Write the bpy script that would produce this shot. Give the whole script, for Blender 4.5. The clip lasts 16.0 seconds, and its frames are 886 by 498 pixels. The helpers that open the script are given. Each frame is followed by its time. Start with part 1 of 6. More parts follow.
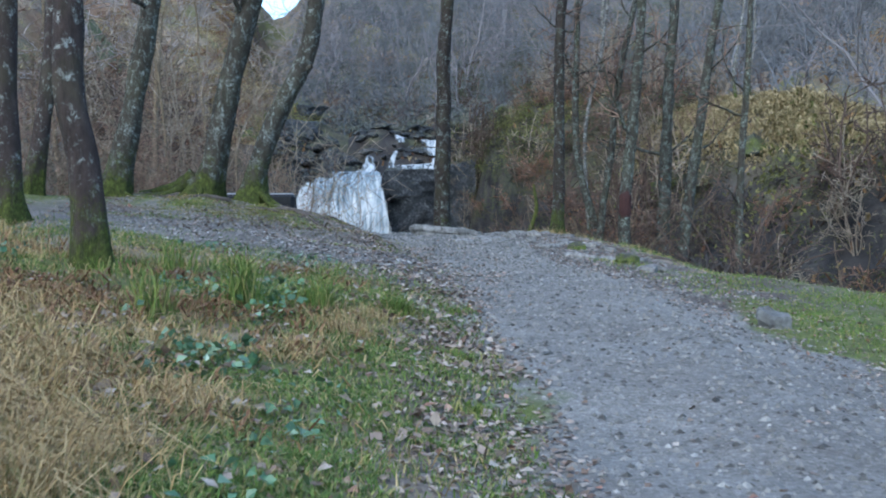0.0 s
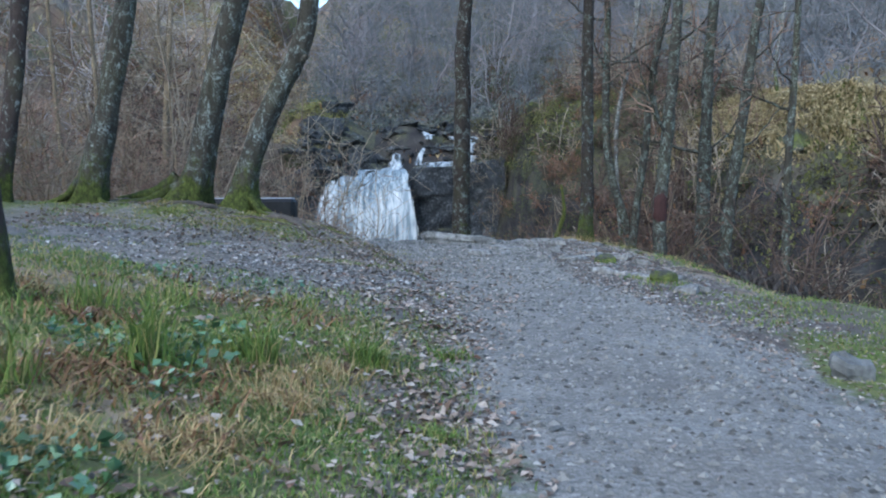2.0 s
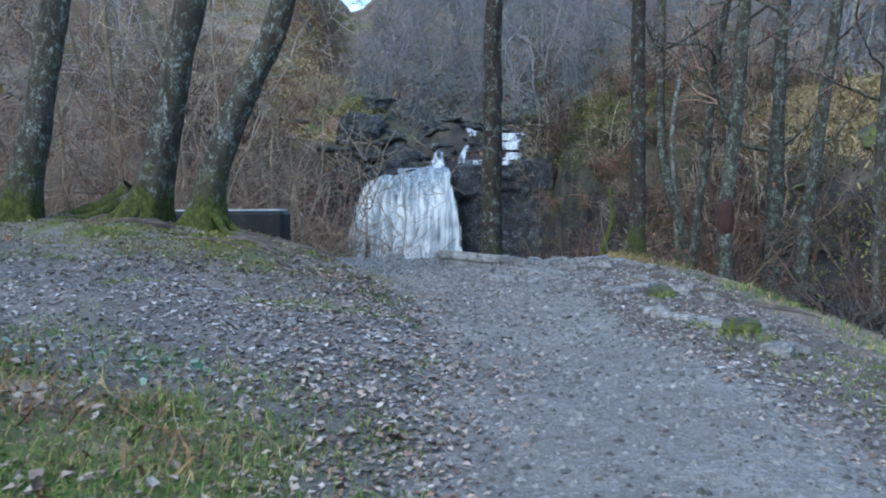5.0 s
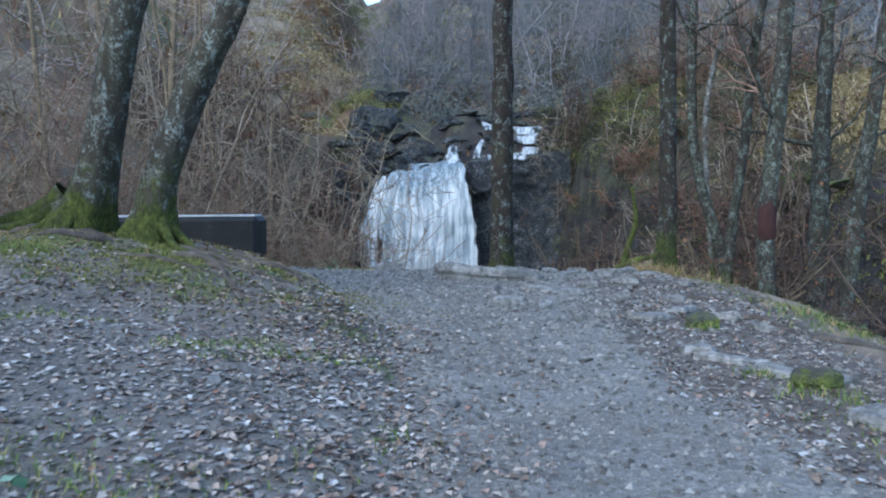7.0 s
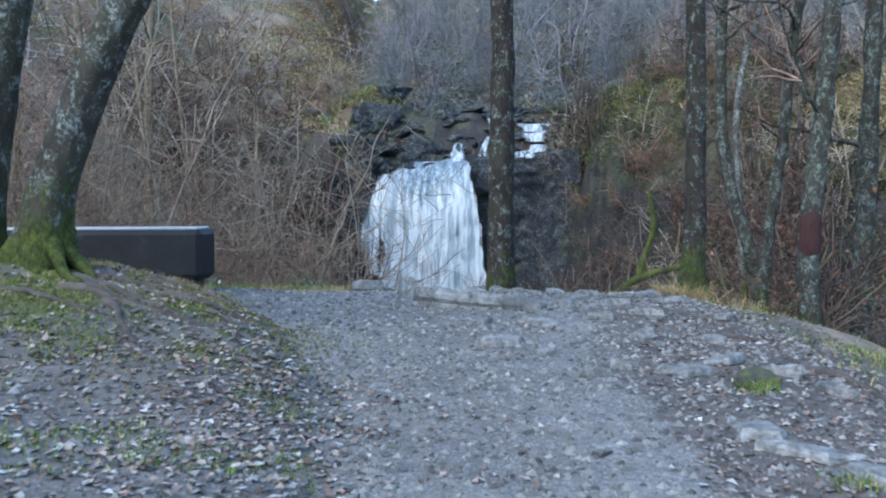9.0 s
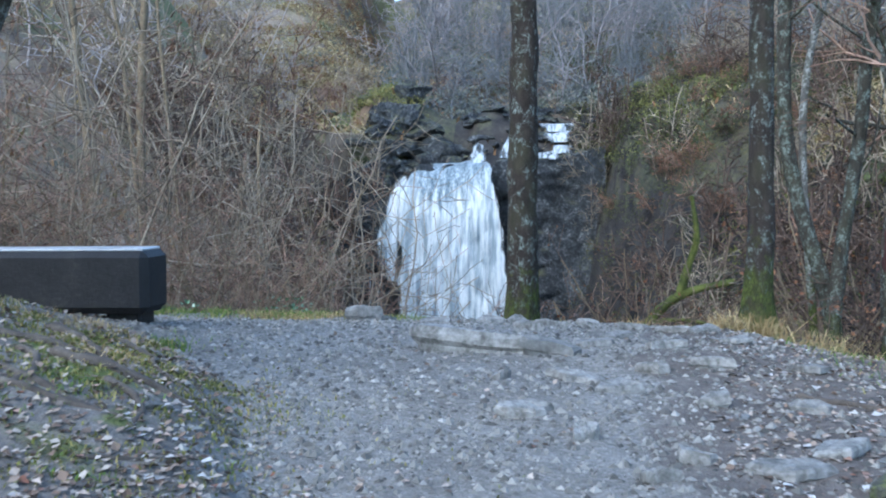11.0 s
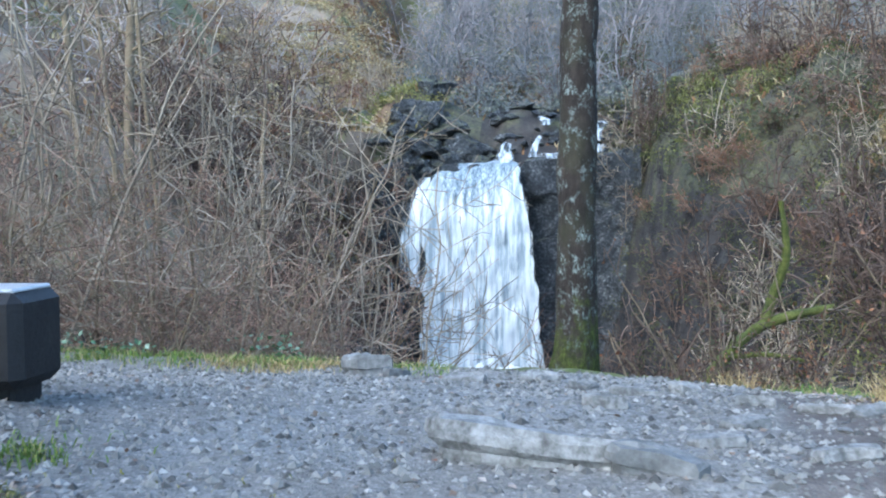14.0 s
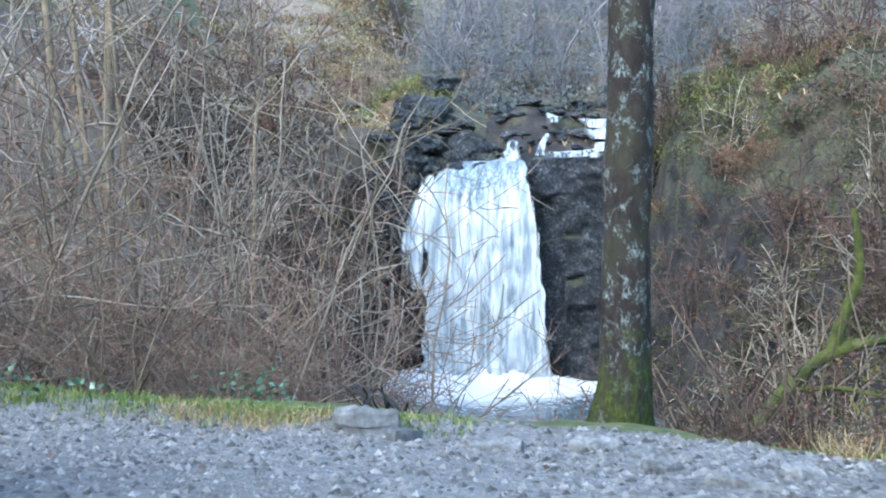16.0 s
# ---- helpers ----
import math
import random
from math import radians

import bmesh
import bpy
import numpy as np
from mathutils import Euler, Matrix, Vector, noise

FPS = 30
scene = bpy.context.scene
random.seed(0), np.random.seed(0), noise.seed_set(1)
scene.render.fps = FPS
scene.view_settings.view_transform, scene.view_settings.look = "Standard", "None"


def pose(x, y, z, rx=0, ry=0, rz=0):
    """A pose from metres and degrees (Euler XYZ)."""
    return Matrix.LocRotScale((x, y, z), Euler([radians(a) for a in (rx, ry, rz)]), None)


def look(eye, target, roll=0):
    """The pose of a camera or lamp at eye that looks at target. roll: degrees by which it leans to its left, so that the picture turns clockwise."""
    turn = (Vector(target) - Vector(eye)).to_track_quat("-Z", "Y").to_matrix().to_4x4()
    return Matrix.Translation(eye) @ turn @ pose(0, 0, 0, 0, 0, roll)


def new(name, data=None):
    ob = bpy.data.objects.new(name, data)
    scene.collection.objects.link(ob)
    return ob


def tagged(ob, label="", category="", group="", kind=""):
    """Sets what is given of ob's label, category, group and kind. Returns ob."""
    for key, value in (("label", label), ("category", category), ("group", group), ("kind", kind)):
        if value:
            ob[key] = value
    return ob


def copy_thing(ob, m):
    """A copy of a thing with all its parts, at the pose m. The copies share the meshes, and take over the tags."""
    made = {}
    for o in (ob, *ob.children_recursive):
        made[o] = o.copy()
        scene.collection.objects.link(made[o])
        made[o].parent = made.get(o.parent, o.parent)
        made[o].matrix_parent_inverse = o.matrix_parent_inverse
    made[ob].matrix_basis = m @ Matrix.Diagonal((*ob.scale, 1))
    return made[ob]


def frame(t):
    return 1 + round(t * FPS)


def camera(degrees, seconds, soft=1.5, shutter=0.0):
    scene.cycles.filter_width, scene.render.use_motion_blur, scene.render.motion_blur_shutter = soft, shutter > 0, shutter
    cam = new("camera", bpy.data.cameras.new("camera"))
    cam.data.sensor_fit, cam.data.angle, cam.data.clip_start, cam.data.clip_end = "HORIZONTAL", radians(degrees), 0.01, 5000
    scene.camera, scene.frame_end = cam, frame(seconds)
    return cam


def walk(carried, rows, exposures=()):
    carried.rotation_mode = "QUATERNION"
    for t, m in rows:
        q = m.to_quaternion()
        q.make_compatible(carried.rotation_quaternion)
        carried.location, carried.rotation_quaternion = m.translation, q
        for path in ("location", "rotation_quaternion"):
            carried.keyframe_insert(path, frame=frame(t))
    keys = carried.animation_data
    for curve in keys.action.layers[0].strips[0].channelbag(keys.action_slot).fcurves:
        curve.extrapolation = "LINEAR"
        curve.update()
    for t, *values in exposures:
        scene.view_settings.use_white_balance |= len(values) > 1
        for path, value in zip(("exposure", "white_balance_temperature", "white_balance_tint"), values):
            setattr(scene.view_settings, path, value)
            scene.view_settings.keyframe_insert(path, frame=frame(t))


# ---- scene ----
cam = camera(46.1, 16.0, soft=2.0, shutter=0.5)
PATH = [
    (0, (0.023, -0.07, 0.732), (0.023, 1.929, 0.663), 0.1),
    (0.5, (0.07, 0.244, 0.761), (0.04, 2.243, 0.689), 0.1),
    (1, (0.141, 0.573, 0.781), (0.095, 2.571, 0.708), -0.0),
    (1.5, (0.204, 0.931, 0.816), (0.153, 2.929, 0.742), -0.1),
    (2, (0.25, 1.288, 0.851), (0.186, 3.286, 0.775), -0.0),
    (2.5, (0.286, 1.676, 0.883), (0.204, 3.673, 0.805), 0.0),
    (3, (0.324, 2.054, 0.919), (0.215, 4.049, 0.841), 0.0),
    (3.5, (0.393, 2.446, 0.937), (0.262, 4.44, 0.857), 0.1),
    (4, (0.453, 2.82, 0.965), (0.313, 4.814, 0.886), -0.0),
    (6.5, (0.543, 4.654, 1.108), (0.348, 6.642, 1.015), -0.3),
    (7, (0.563, 5.055, 1.124), (0.365, 7.043, 1.03), -0.3),
    (7.5, (0.571, 5.466, 1.15), (0.368, 7.454, 1.054), -0.3),
    (8, (0.593, 5.886, 1.174), (0.386, 7.873, 1.078), -0.2),
    (8.5, (0.605, 6.3, 1.192), (0.396, 8.287, 1.094), -0.2),
    (9, (0.599, 6.709, 1.217), (0.384, 8.695, 1.118), -0.2),
    (11.5, (0.487, 8.697, 1.289), (0.216, 10.676, 1.193), -0.4),
    (12, (0.437, 9.072, 1.294), (0.154, 11.049, 1.197), -0.4),
    (12.5, (0.38, 9.454, 1.308), (0.089, 11.43, 1.211), -0.3),
    (13, (0.332, 9.827, 1.315), (0.033, 11.802, 1.218), -0.3),
    (13.5, (0.274, 10.179, 1.33), (-0.028, 12.153, 1.233), -0.3),
    (14, (0.199, 10.526, 1.335), (-0.106, 12.501, 1.24), -0.4),
    (14.5, (0.121, 10.89, 1.34), (-0.188, 12.864, 1.244), -0.3),
    (15, (0.04, 11.227, 1.358), (-0.269, 13.201, 1.262), -0.1),
    (15.5, (-0.037, 11.582, 1.367), (-0.345, 13.556, 1.269), 0.0),
    (16, (-0.118, 11.907, 1.381), (-0.424, 13.881, 1.282), 0.1),
]
walk(cam, [(t, look(eye, target, roll)) for t, eye, target, roll in PATH],
     exposures=[(0, 1.65, 5870, 4), (5, 1.6, 5790, 4), (7.5, 1.64, 5750, 4), (9, 1.82, 5740, 4), (12.5, 2.2, 5830, 3), (16, 2.57, 5890, 4)])

# ---- light ----
world = bpy.data.worlds.new("winter_sky")
scene.world = world
world.use_nodes = True
wn, wl = world.node_tree.nodes, world.node_tree.links
sky = wn.new("ShaderNodeTexSky")
sky.sky_type, sky.sun_disc = "NISHITA", False
sky.sun_elevation, sky.sun_rotation = radians(34), radians(215)
sky.air_density, sky.dust_density, sky.ozone_density = 1.0, 1.0, 2.2
wn["Background"].inputs["Strength"].default_value = 0.15
wl.new(sky.outputs["Color"], wn["Background"].inputs["Color"])
sun_data = bpy.data.lights.new("overcast_sun", "SUN")
sun_data.energy, sun_data.angle, sun_data.color = 0.6, radians(40), (1.0, 0.97, 0.93)
sun = new("overcast_sun", sun_data)
sun.matrix_world = look((-6, -5.5, 13), (0, 5, 0))


# ---- materials ----
def material(name, rough=0.85, spec=0.3):
    m = bpy.data.materials.new(name)
    m.use_nodes = True
    b = m.node_tree.nodes["Principled BSDF"]
    b.inputs["Roughness"].default_value = rough
    b.inputs["Specular IOR Level"].default_value = spec
    return m, m.node_tree.nodes, m.node_tree.links, b


def texco(n, l, scale=(1, 1, 1), kind="Object"):
    tc, mp = n.new("ShaderNodeTexCoord"), n.new("ShaderNodeMapping")
    mp.inputs["Scale"].default_value = scale
    l.new(tc.outputs[kind], mp.inputs["Vector"])
    return mp.outputs["Vector"]


def noise_tex(n, l, vec, scale, detail=4.0, rough=0.55, distort=0.0):
    t = n.new("ShaderNodeTexNoise")
    t.inputs["Scale"].default_value, t.inputs["Detail"].default_value = scale, detail
    t.inputs["Roughness"].default_value, t.inputs["Distortion"].default_value = rough, distort
    l.new(vec, t.inputs["Vector"])
    return t.outputs["Fac"]


def ramp(n, l, fac, stops):
    r = n.new("ShaderNodeValToRGB")
    while len(r.color_ramp.elements) < len(stops):
        r.color_ramp.elements.new(0.5)
    for e, (p, c) in zip(r.color_ramp.elements, stops):
        e.position, e.color = p, (*c, 1) if len(c) == 3 else c
    l.new(fac, r.inputs["Fac"])
    return r.outputs["Color"]


def grey(v):
    return (v, v, v)


def blend(n, l, fac, a, b):
    m = n.new("ShaderNodeMix")
    m.data_type = "RGBA"
    for sock, v in ((m.inputs[0], fac), (m.inputs[6], a), (m.inputs[7], b)):
        if isinstance(v, (int, float)):
            sock.default_value = v
        elif isinstance(v, tuple):
            sock.default_value = (*v, 1)
        else:
            l.new(v, sock)
    return m.outputs[2]


def maths(n, l, op, a, b):
    m = n.new("ShaderNodeMath")
    m.operation, m.use_clamp = op, True
    for sock, v in zip(m.inputs, (a, b)):
        if isinstance(v, (int, float)):
            sock.default_value = v
        else:
            l.new(v, sock)
    return m.outputs[0]


def bump(n, l, b, height, strength, distance):
    u = n.new("ShaderNodeBump")
    u.inputs["Strength"].default_value, u.inputs["Distance"].default_value = strength, distance
    l.new(height, u.inputs["Height"])
    l.new(u.outputs["Normal"], b.inputs["Normal"])


def ground_material():
    m, n, l, b = material("ground_cover", 0.9, 0.25)
    v = texco(n, l)
    at = n.new("ShaderNodeAttribute")
    at.attribute_name = "cover"
    sep = n.new("ShaderNodeSeparateColor")
    l.new(at.outputs["Color"], sep.inputs["Color"])
    big, mid, fine = noise_tex(n, l, v, 0.9, 5), noise_tex(n, l, v, 7, 6, 0.65), noise_tex(n, l, v, 60, 5, 0.7)
    far = noise_tex(n, l, v, 0.22, 6, 0.6)
    vor = n.new("ShaderNodeTexVoronoi")
    vor.inputs["Scale"].default_value = 65
    l.new(v, vor.inputs["Vector"])
    chip = n.new("ShaderNodeSeparateColor")
    l.new(vor.outputs["Color"], chip.inputs["Color"])
    gravel = blend(n, l, fine, ramp(n, l, chip.outputs["Red"], [(0, (0.085, 0.08, 0.075)), (0.5, (0.165, 0.16, 0.148)), (0.85, (0.25, 0.243, 0.228)), (1, (0.36, 0.35, 0.335))]),
                   ramp(n, l, mid, [(0.3, (0.12, 0.114, 0.104)), (0.7, (0.27, 0.26, 0.24))]))
    soil = ramp(n, l, mid, [(0.25, (0.032, 0.024, 0.02)), (0.5, (0.088, 0.069, 0.059)), (0.75, (0.175, 0.143, 0.126))])
    across = n.new("ShaderNodeSeparateXYZ")
    l.new(v, across.inputs[0])
    earthy = n.new("ShaderNodeMapRange")
    earthy.inputs[1].default_value, earthy.inputs[2].default_value = 0.2, 1.2
    earthy.inputs[3].default_value, earthy.inputs[4].default_value = 0.62, 0.22
    l.new(across.outputs["X"], earthy.inputs[0])
    soil = blend(n, l, earthy.outputs[0], soil, gravel)
    green = ramp(n, l, mid, [(0.25, (0.045, 0.05, 0.02)), (0.5, (0.105, 0.128, 0.034)), (0.75, (0.20, 0.185, 0.07))])
    hill = ramp(n, l, blend(n, l, 0.5, mid, noise_tex(n, l, v, 1.3, 8, 0.7)), [(0.32, (0.11, 0.09, 0.08)), (0.46, (0.19, 0.155, 0.125)), (0.56, (0.27, 0.215, 0.15)), (0.7, (0.36, 0.285, 0.185))])
    hill = blend(n, l, ramp(n, l, far, [(0.48, grey(0)), (0.62, grey(0.75))]), hill, green)
    crag = noise_tex(n, l, v, 1.1, 9, 0.68, 0.3)
    rock = ramp(n, l, crag, [(0.25, (0.03, 0.028, 0.026)), (0.6, (0.10, 0.085, 0.07)), (0.85, (0.20, 0.165, 0.12))])
    rock = blend(n, l, ramp(n, l, noise_tex(n, l, v, 0.7, 6, 0.6), [(0.5, grey(0)), (0.6, grey(0.8))]), rock, green)
    hill = blend(n, l, ramp(n, l, noise_tex(n, l, v, 0.13, 5, 0.6), [(0.5, grey(0)), (0.6, grey(0.7))]), hill, ramp(n, l, crag, [(0.3, (0.07, 0.035, 0.02)), (0.6, (0.20, 0.11, 0.06)), (0.8, (0.28, 0.19, 0.10))]))
    geo = n.new("ShaderNodeNewGeometry")
    nz = n.new("ShaderNodeSeparateXYZ")
    l.new(geo.outputs["True Normal"], nz.inputs["Vector"])
    steep = ramp(n, l, nz.outputs["Z"], [(0.3, grey(0.9)), (0.55, grey(0))])
    jit = maths(n, l, "SUBTRACT", mid, 0.5)
    slope = n.new("ShaderNodeAttribute")
    slope.attribute_name = "slope"
    scrub = blend(n, l, 0.5, noise_tex(n, l, v, 2.2, 8, 0.72, 0.4), noise_tex(n, l, v, 9, 5, 0.7))
    # Mottled undergrowth; its browns are greyed to paint in haze.
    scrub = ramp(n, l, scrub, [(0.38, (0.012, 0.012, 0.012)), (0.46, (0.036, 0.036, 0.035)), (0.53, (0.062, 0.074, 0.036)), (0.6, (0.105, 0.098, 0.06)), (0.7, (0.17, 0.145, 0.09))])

    def edge(s):
        f = n.new("ShaderNodeMath")
        f.operation = "ADD"
        l.new(s, f.inputs[0])
        l.new(jit, f.inputs[1])
        return ramp(n, l, f.outputs[0], [(0.4, grey(0)), (0.6, grey(1))])

    # Near-black rock colour, also laid over the gorge sides as their shade.
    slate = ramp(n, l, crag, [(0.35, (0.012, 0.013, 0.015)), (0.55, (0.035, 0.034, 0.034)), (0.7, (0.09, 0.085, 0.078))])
    c = blend(n, l, steep, hill, rock)
    c = blend(n, l, edge(sep.outputs["Blue"]), c, green)
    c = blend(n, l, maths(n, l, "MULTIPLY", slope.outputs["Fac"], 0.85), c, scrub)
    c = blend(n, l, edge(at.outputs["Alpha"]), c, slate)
    c = blend(n, l, edge(sep.outputs["Green"]), c, soil)
    c = blend(n, l, edge(sep.outputs["Red"]), c, gravel)
    c = blend(n, l, ramp(n, l, big, [(0.4, grey(0.0)), (0.62, grey(0.6))]), c, blend(n, l, 0.55, c, (0.075, 0.06, 0.05)))
    l.new(c, b.inputs["Base Color"])
    h = blend(n, l, 0.5, fine, vor.outputs["Distance"])
    lump = maths(n, l, "MULTIPLY", slope.outputs["Fac"], crag)
    tall = n.new("ShaderNodeMath")
    tall.operation = "MULTIPLY_ADD"
    tall.inputs[1].default_value = 14.0
    l.new(lump, tall.inputs[0])
    l.new(h, tall.inputs[2])
    bump(n, l, b, tall.outputs[0], 0.6, 0.02)
    return m


def simple_material(name, stops, scale=6.0, stretch=(1, 1, 1), rough=0.85, fine=40, relief=0.4, dist=0.01, spec=0.3, vary=0.0, island=0.0):
    m, n, l, b = material(name, rough, spec)
    v = texco(n, l, stretch)
    k = (noise_tex(n, l, v, scale, 6, 0.62), noise_tex(n, l, v, fine, 4, 0.7))
    c = ramp(n, l, blend(n, l, 0.35, k[0], k[1]), stops)
    if vary or island:
        src = n.new("ShaderNodeObjectInfo").outputs["Random"] if vary else n.new("ShaderNodeNewGeometry").outputs["Random Per Island"]
        hsv = n.new("ShaderNodeHueSaturation")
        r = n.new("ShaderNodeMapRange")
        r.inputs[3].default_value, r.inputs[4].default_value = 1 - (vary or island), 1 + (vary or island)
        l.new(src, r.inputs[0])
        l.new(r.outputs[0], hsv.inputs["Value"])
        l.new(c, hsv.inputs["Color"])
        c = hsv.outputs["Color"]
    l.new(c, b.inputs["Base Color"])
    if relief:
        bump(n, l, b, k[1], relief, dist)
    return m


def island_material(name, stops, rough=0.8, spec=0.25, through_light=0.0):
    """Every loose piece of the mesh takes its own colour."""
    m, n, l, b = material(name, rough, spec)
    g = n.new("ShaderNodeNewGeometry")
    v = texco(n, l)
    c = ramp(n, l, g.outputs["Random Per Island"], stops)
    k = noise_tex(n, l, v, 30, 3)
    l.new(blend(n, l, ramp(n, l, k, [(0.3, grey(0)), (0.7, grey(0.35))]), c, (0.05, 0.045, 0.035)), b.inputs["Base Color"])
    return m


def bark_material(name, bark, lichen, moss_top, lichen_amount=0.58, red=0.0):
    """Bark with pale lichen patches, and moss that thins out upwards from the foot to moss_top metres."""
    m, n, l, b = material(name, 0.92, 0.2)
    v = texco(n, l, (1, 1, 0.35))
    w = texco(n, l, (1, 1, 0.75))
    k, f, pt = noise_tex(n, l, v, 16, 7, 0.7), noise_tex(n, l, v, 70, 4, 0.7), noise_tex(n, l, w, 13, 6, 0.72, 0.4)
    c = ramp(n, l, k, [(0.25, tuple(x * 0.35 for x in bark)), (0.55, bark), (0.8, tuple(x * 1.9 for x in bark))])
    c = blend(n, l, ramp(n, l, noise_tex(n, l, w, 2.5, 4), [(0.5, grey(0)), (0.75, grey(0.5))]), c, (0.075, 0.08, 0.04))
    spots = noise_tex(n, l, w, 55, 5, 0.65, 0.5)
    lm = maths(n, l, "MULTIPLY", ramp(n, l, pt, [(lichen_amount - 0.08, grey(0)), (lichen_amount + 0.06, grey(1))]), ramp(n, l, spots, [(0.44, grey(0)), (0.54, grey(1))]))
    c = blend(n, l, lm, c, lichen)
    geo, sep = n.new("ShaderNodeTexCoord"), n.new("ShaderNodeSeparateXYZ")
    l.new(geo.outputs["Object"], sep.inputs[0])
    mr = n.new("ShaderNodeMapRange")
    mr.inputs[1].default_value, mr.inputs[2].default_value, mr.inputs[3].default_value, mr.inputs[4].default_value = 0.0, moss_top, 0.82, -0.1
    l.new(sep.outputs["Z"], mr.inputs[0])
    mk = n.new("ShaderNodeMath")
    mk.operation = "ADD"
    l.new(mr.outputs[0], mk.inputs[0])
    patch = n.new("ShaderNodeMapRange")
    patch.inputs[3].default_value, patch.inputs[4].default_value = -0.85, 0.85
    l.new(noise_tex(n, l, w, 6, 7, 0.72, 0.3), patch.inputs[0])
    l.new(patch.outputs[0], mk.inputs[1])
    mossc = ramp(n, l, blend(n, l, 0.5, f, noise_tex(n, l, w, 22, 5, 0.7)), [(0.36, (0.014, 0.018, 0.006)), (0.5, (0.045, 0.056, 0.013)), (0.62, (0.10, 0.112, 0.026)), (0.75, (0.18, 0.175, 0.05))])
    c = blend(n, l, ramp(n, l, mk.outputs[0], [(0.35, grey(0)), (0.62, grey(1))]), c, mossc)
    l.new(c, b.inputs["Base Color"])
    bump(n, l, b, blend(n, l, 0.5, k, f), 0.9, 0.02)
    return m


def water_fall_material(name, gap, dark):
    """Falling white water: opaque foam with streaks where it thins out and lets the rock behind show."""
    m, n, l, b = material(name, 0.45, 0.4)
    v = texco(n, l, (1, 0.3, 0.085))
    s1, s2 = noise_tex(n, l, v, 1.9, 5, 0.55, 0.25), noise_tex(n, l, v, 7.5, 5, 0.6, 0.15)
    k = blend(n, l, 0.45, s1, s2)
    s3 = noise_tex(n, l, texco(n, l, (1, 0.5, 0.22)), 19, 4, 0.65, 0.2)
    white = ramp(n, l, blend(n, l, 0.15, k, s3), [(0.36, dark), (0.43, (0.19, 0.23, 0.255)), (0.48, (0.33, 0.365, 0.38)), (0.54, (0.45, 0.475, 0.485)), (0.63, (0.56, 0.57, 0.575))])
    glide = n.new("ShaderNodeAttribute")
    glide.attribute_name = "glide"
    clear = ramp(n, l, blend(n, l, 0.5, s2, s3), [(0.38, (0.05, 0.07, 0.085)), (0.5, (0.17, 0.215, 0.24)), (0.6, (0.36, 0.40, 0.42)), (0.68, (0.58, 0.60, 0.61))])
    l.new(blend(n, l, glide.outputs["Fac"], white, clear), b.inputs["Base Color"])
    at = n.new("ShaderNodeAttribute")
    at.attribute_name = "thin"
    a = n.new("ShaderNodeMath")
    a.operation = "SUBTRACT"
    l.new(k, a.inputs[0])
    l.new(at.outputs["Fac"], a.inputs[1])
    l.new(ramp(n, l, a.outputs[0], [(gap, grey(0)), (gap + 0.2, grey(1))]), b.inputs["Alpha"])
    bump(n, l, b, k, 0.35, 0.08)
    return m


def pool_material():
    m, n, l, b = material("pool_water", 0.12, 0.5)
    v = texco(n, l, (1, 1.6, 1))
    k = noise_tex(n, l, v, 3.5, 5, 0.6, 0.5)
    at = n.new("ShaderNodeAttribute")
    at.attribute_name = "foam"
    f = n.new("ShaderNodeMath")
    f.operation = "ADD"
    l.new(at.outputs["Fac"], f.inputs[0])
    l.new(maths(n, l, "SUBTRACT", k, 0.5), f.inputs[1])
    mask = ramp(n, l, f.outputs[0], [(0.42, grey(0)), (0.62, grey(1))])
    l.new(blend(n, l, mask, ramp(n, l, k, [(0.3, (0.03, 0.05, 0.06)), (0.7, (0.16, 0.22, 0.25))]), (0.66, 0.68, 0.69)), b.inputs["Base Color"])
    l.new(ramp(n, l, mask, [(0, grey(0.15)), (1, grey(0.8))]), b.inputs["Roughness"])
    bump(n, l, b, k, 0.5, 0.08)
    return m


M_GROUND = ground_material()
M_STONE = simple_material("weathered_slate", [(0.3, (0.06, 0.06, 0.058)), (0.5, (0.15, 0.15, 0.145)), (0.7, (0.27, 0.27, 0.265))], 9, rough=0.75, vary=0.25, relief=0.7)
M_SLAB = simple_material("pale_slab_stone", [(0.3, (0.05, 0.046, 0.04)), (0.43, (0.12, 0.116, 0.107)), (0.54, (0.225, 0.22, 0.208)), (0.72, (0.37, 0.365, 0.35))], 12, rough=0.7, vary=0.15, relief=0.8, dist=0.015)
M_CHIP = island_material("gravel_chips", [(0, (0.05, 0.048, 0.045)), (0.3, (0.12, 0.115, 0.105)), (0.7, (0.215, 0.207, 0.19)), (0.95, (0.27, 0.26, 0.24)), (1, (0.36, 0.35, 0.325))], 0.7)
M_FLAKE = island_material("slate_flakes", [(0, (0.09, 0.078, 0.072)), (0.3, (0.22, 0.198, 0.185)), (0.65, (0.37, 0.35, 0.335)), (1, (0.58, 0.57, 0.55))], 0.6)


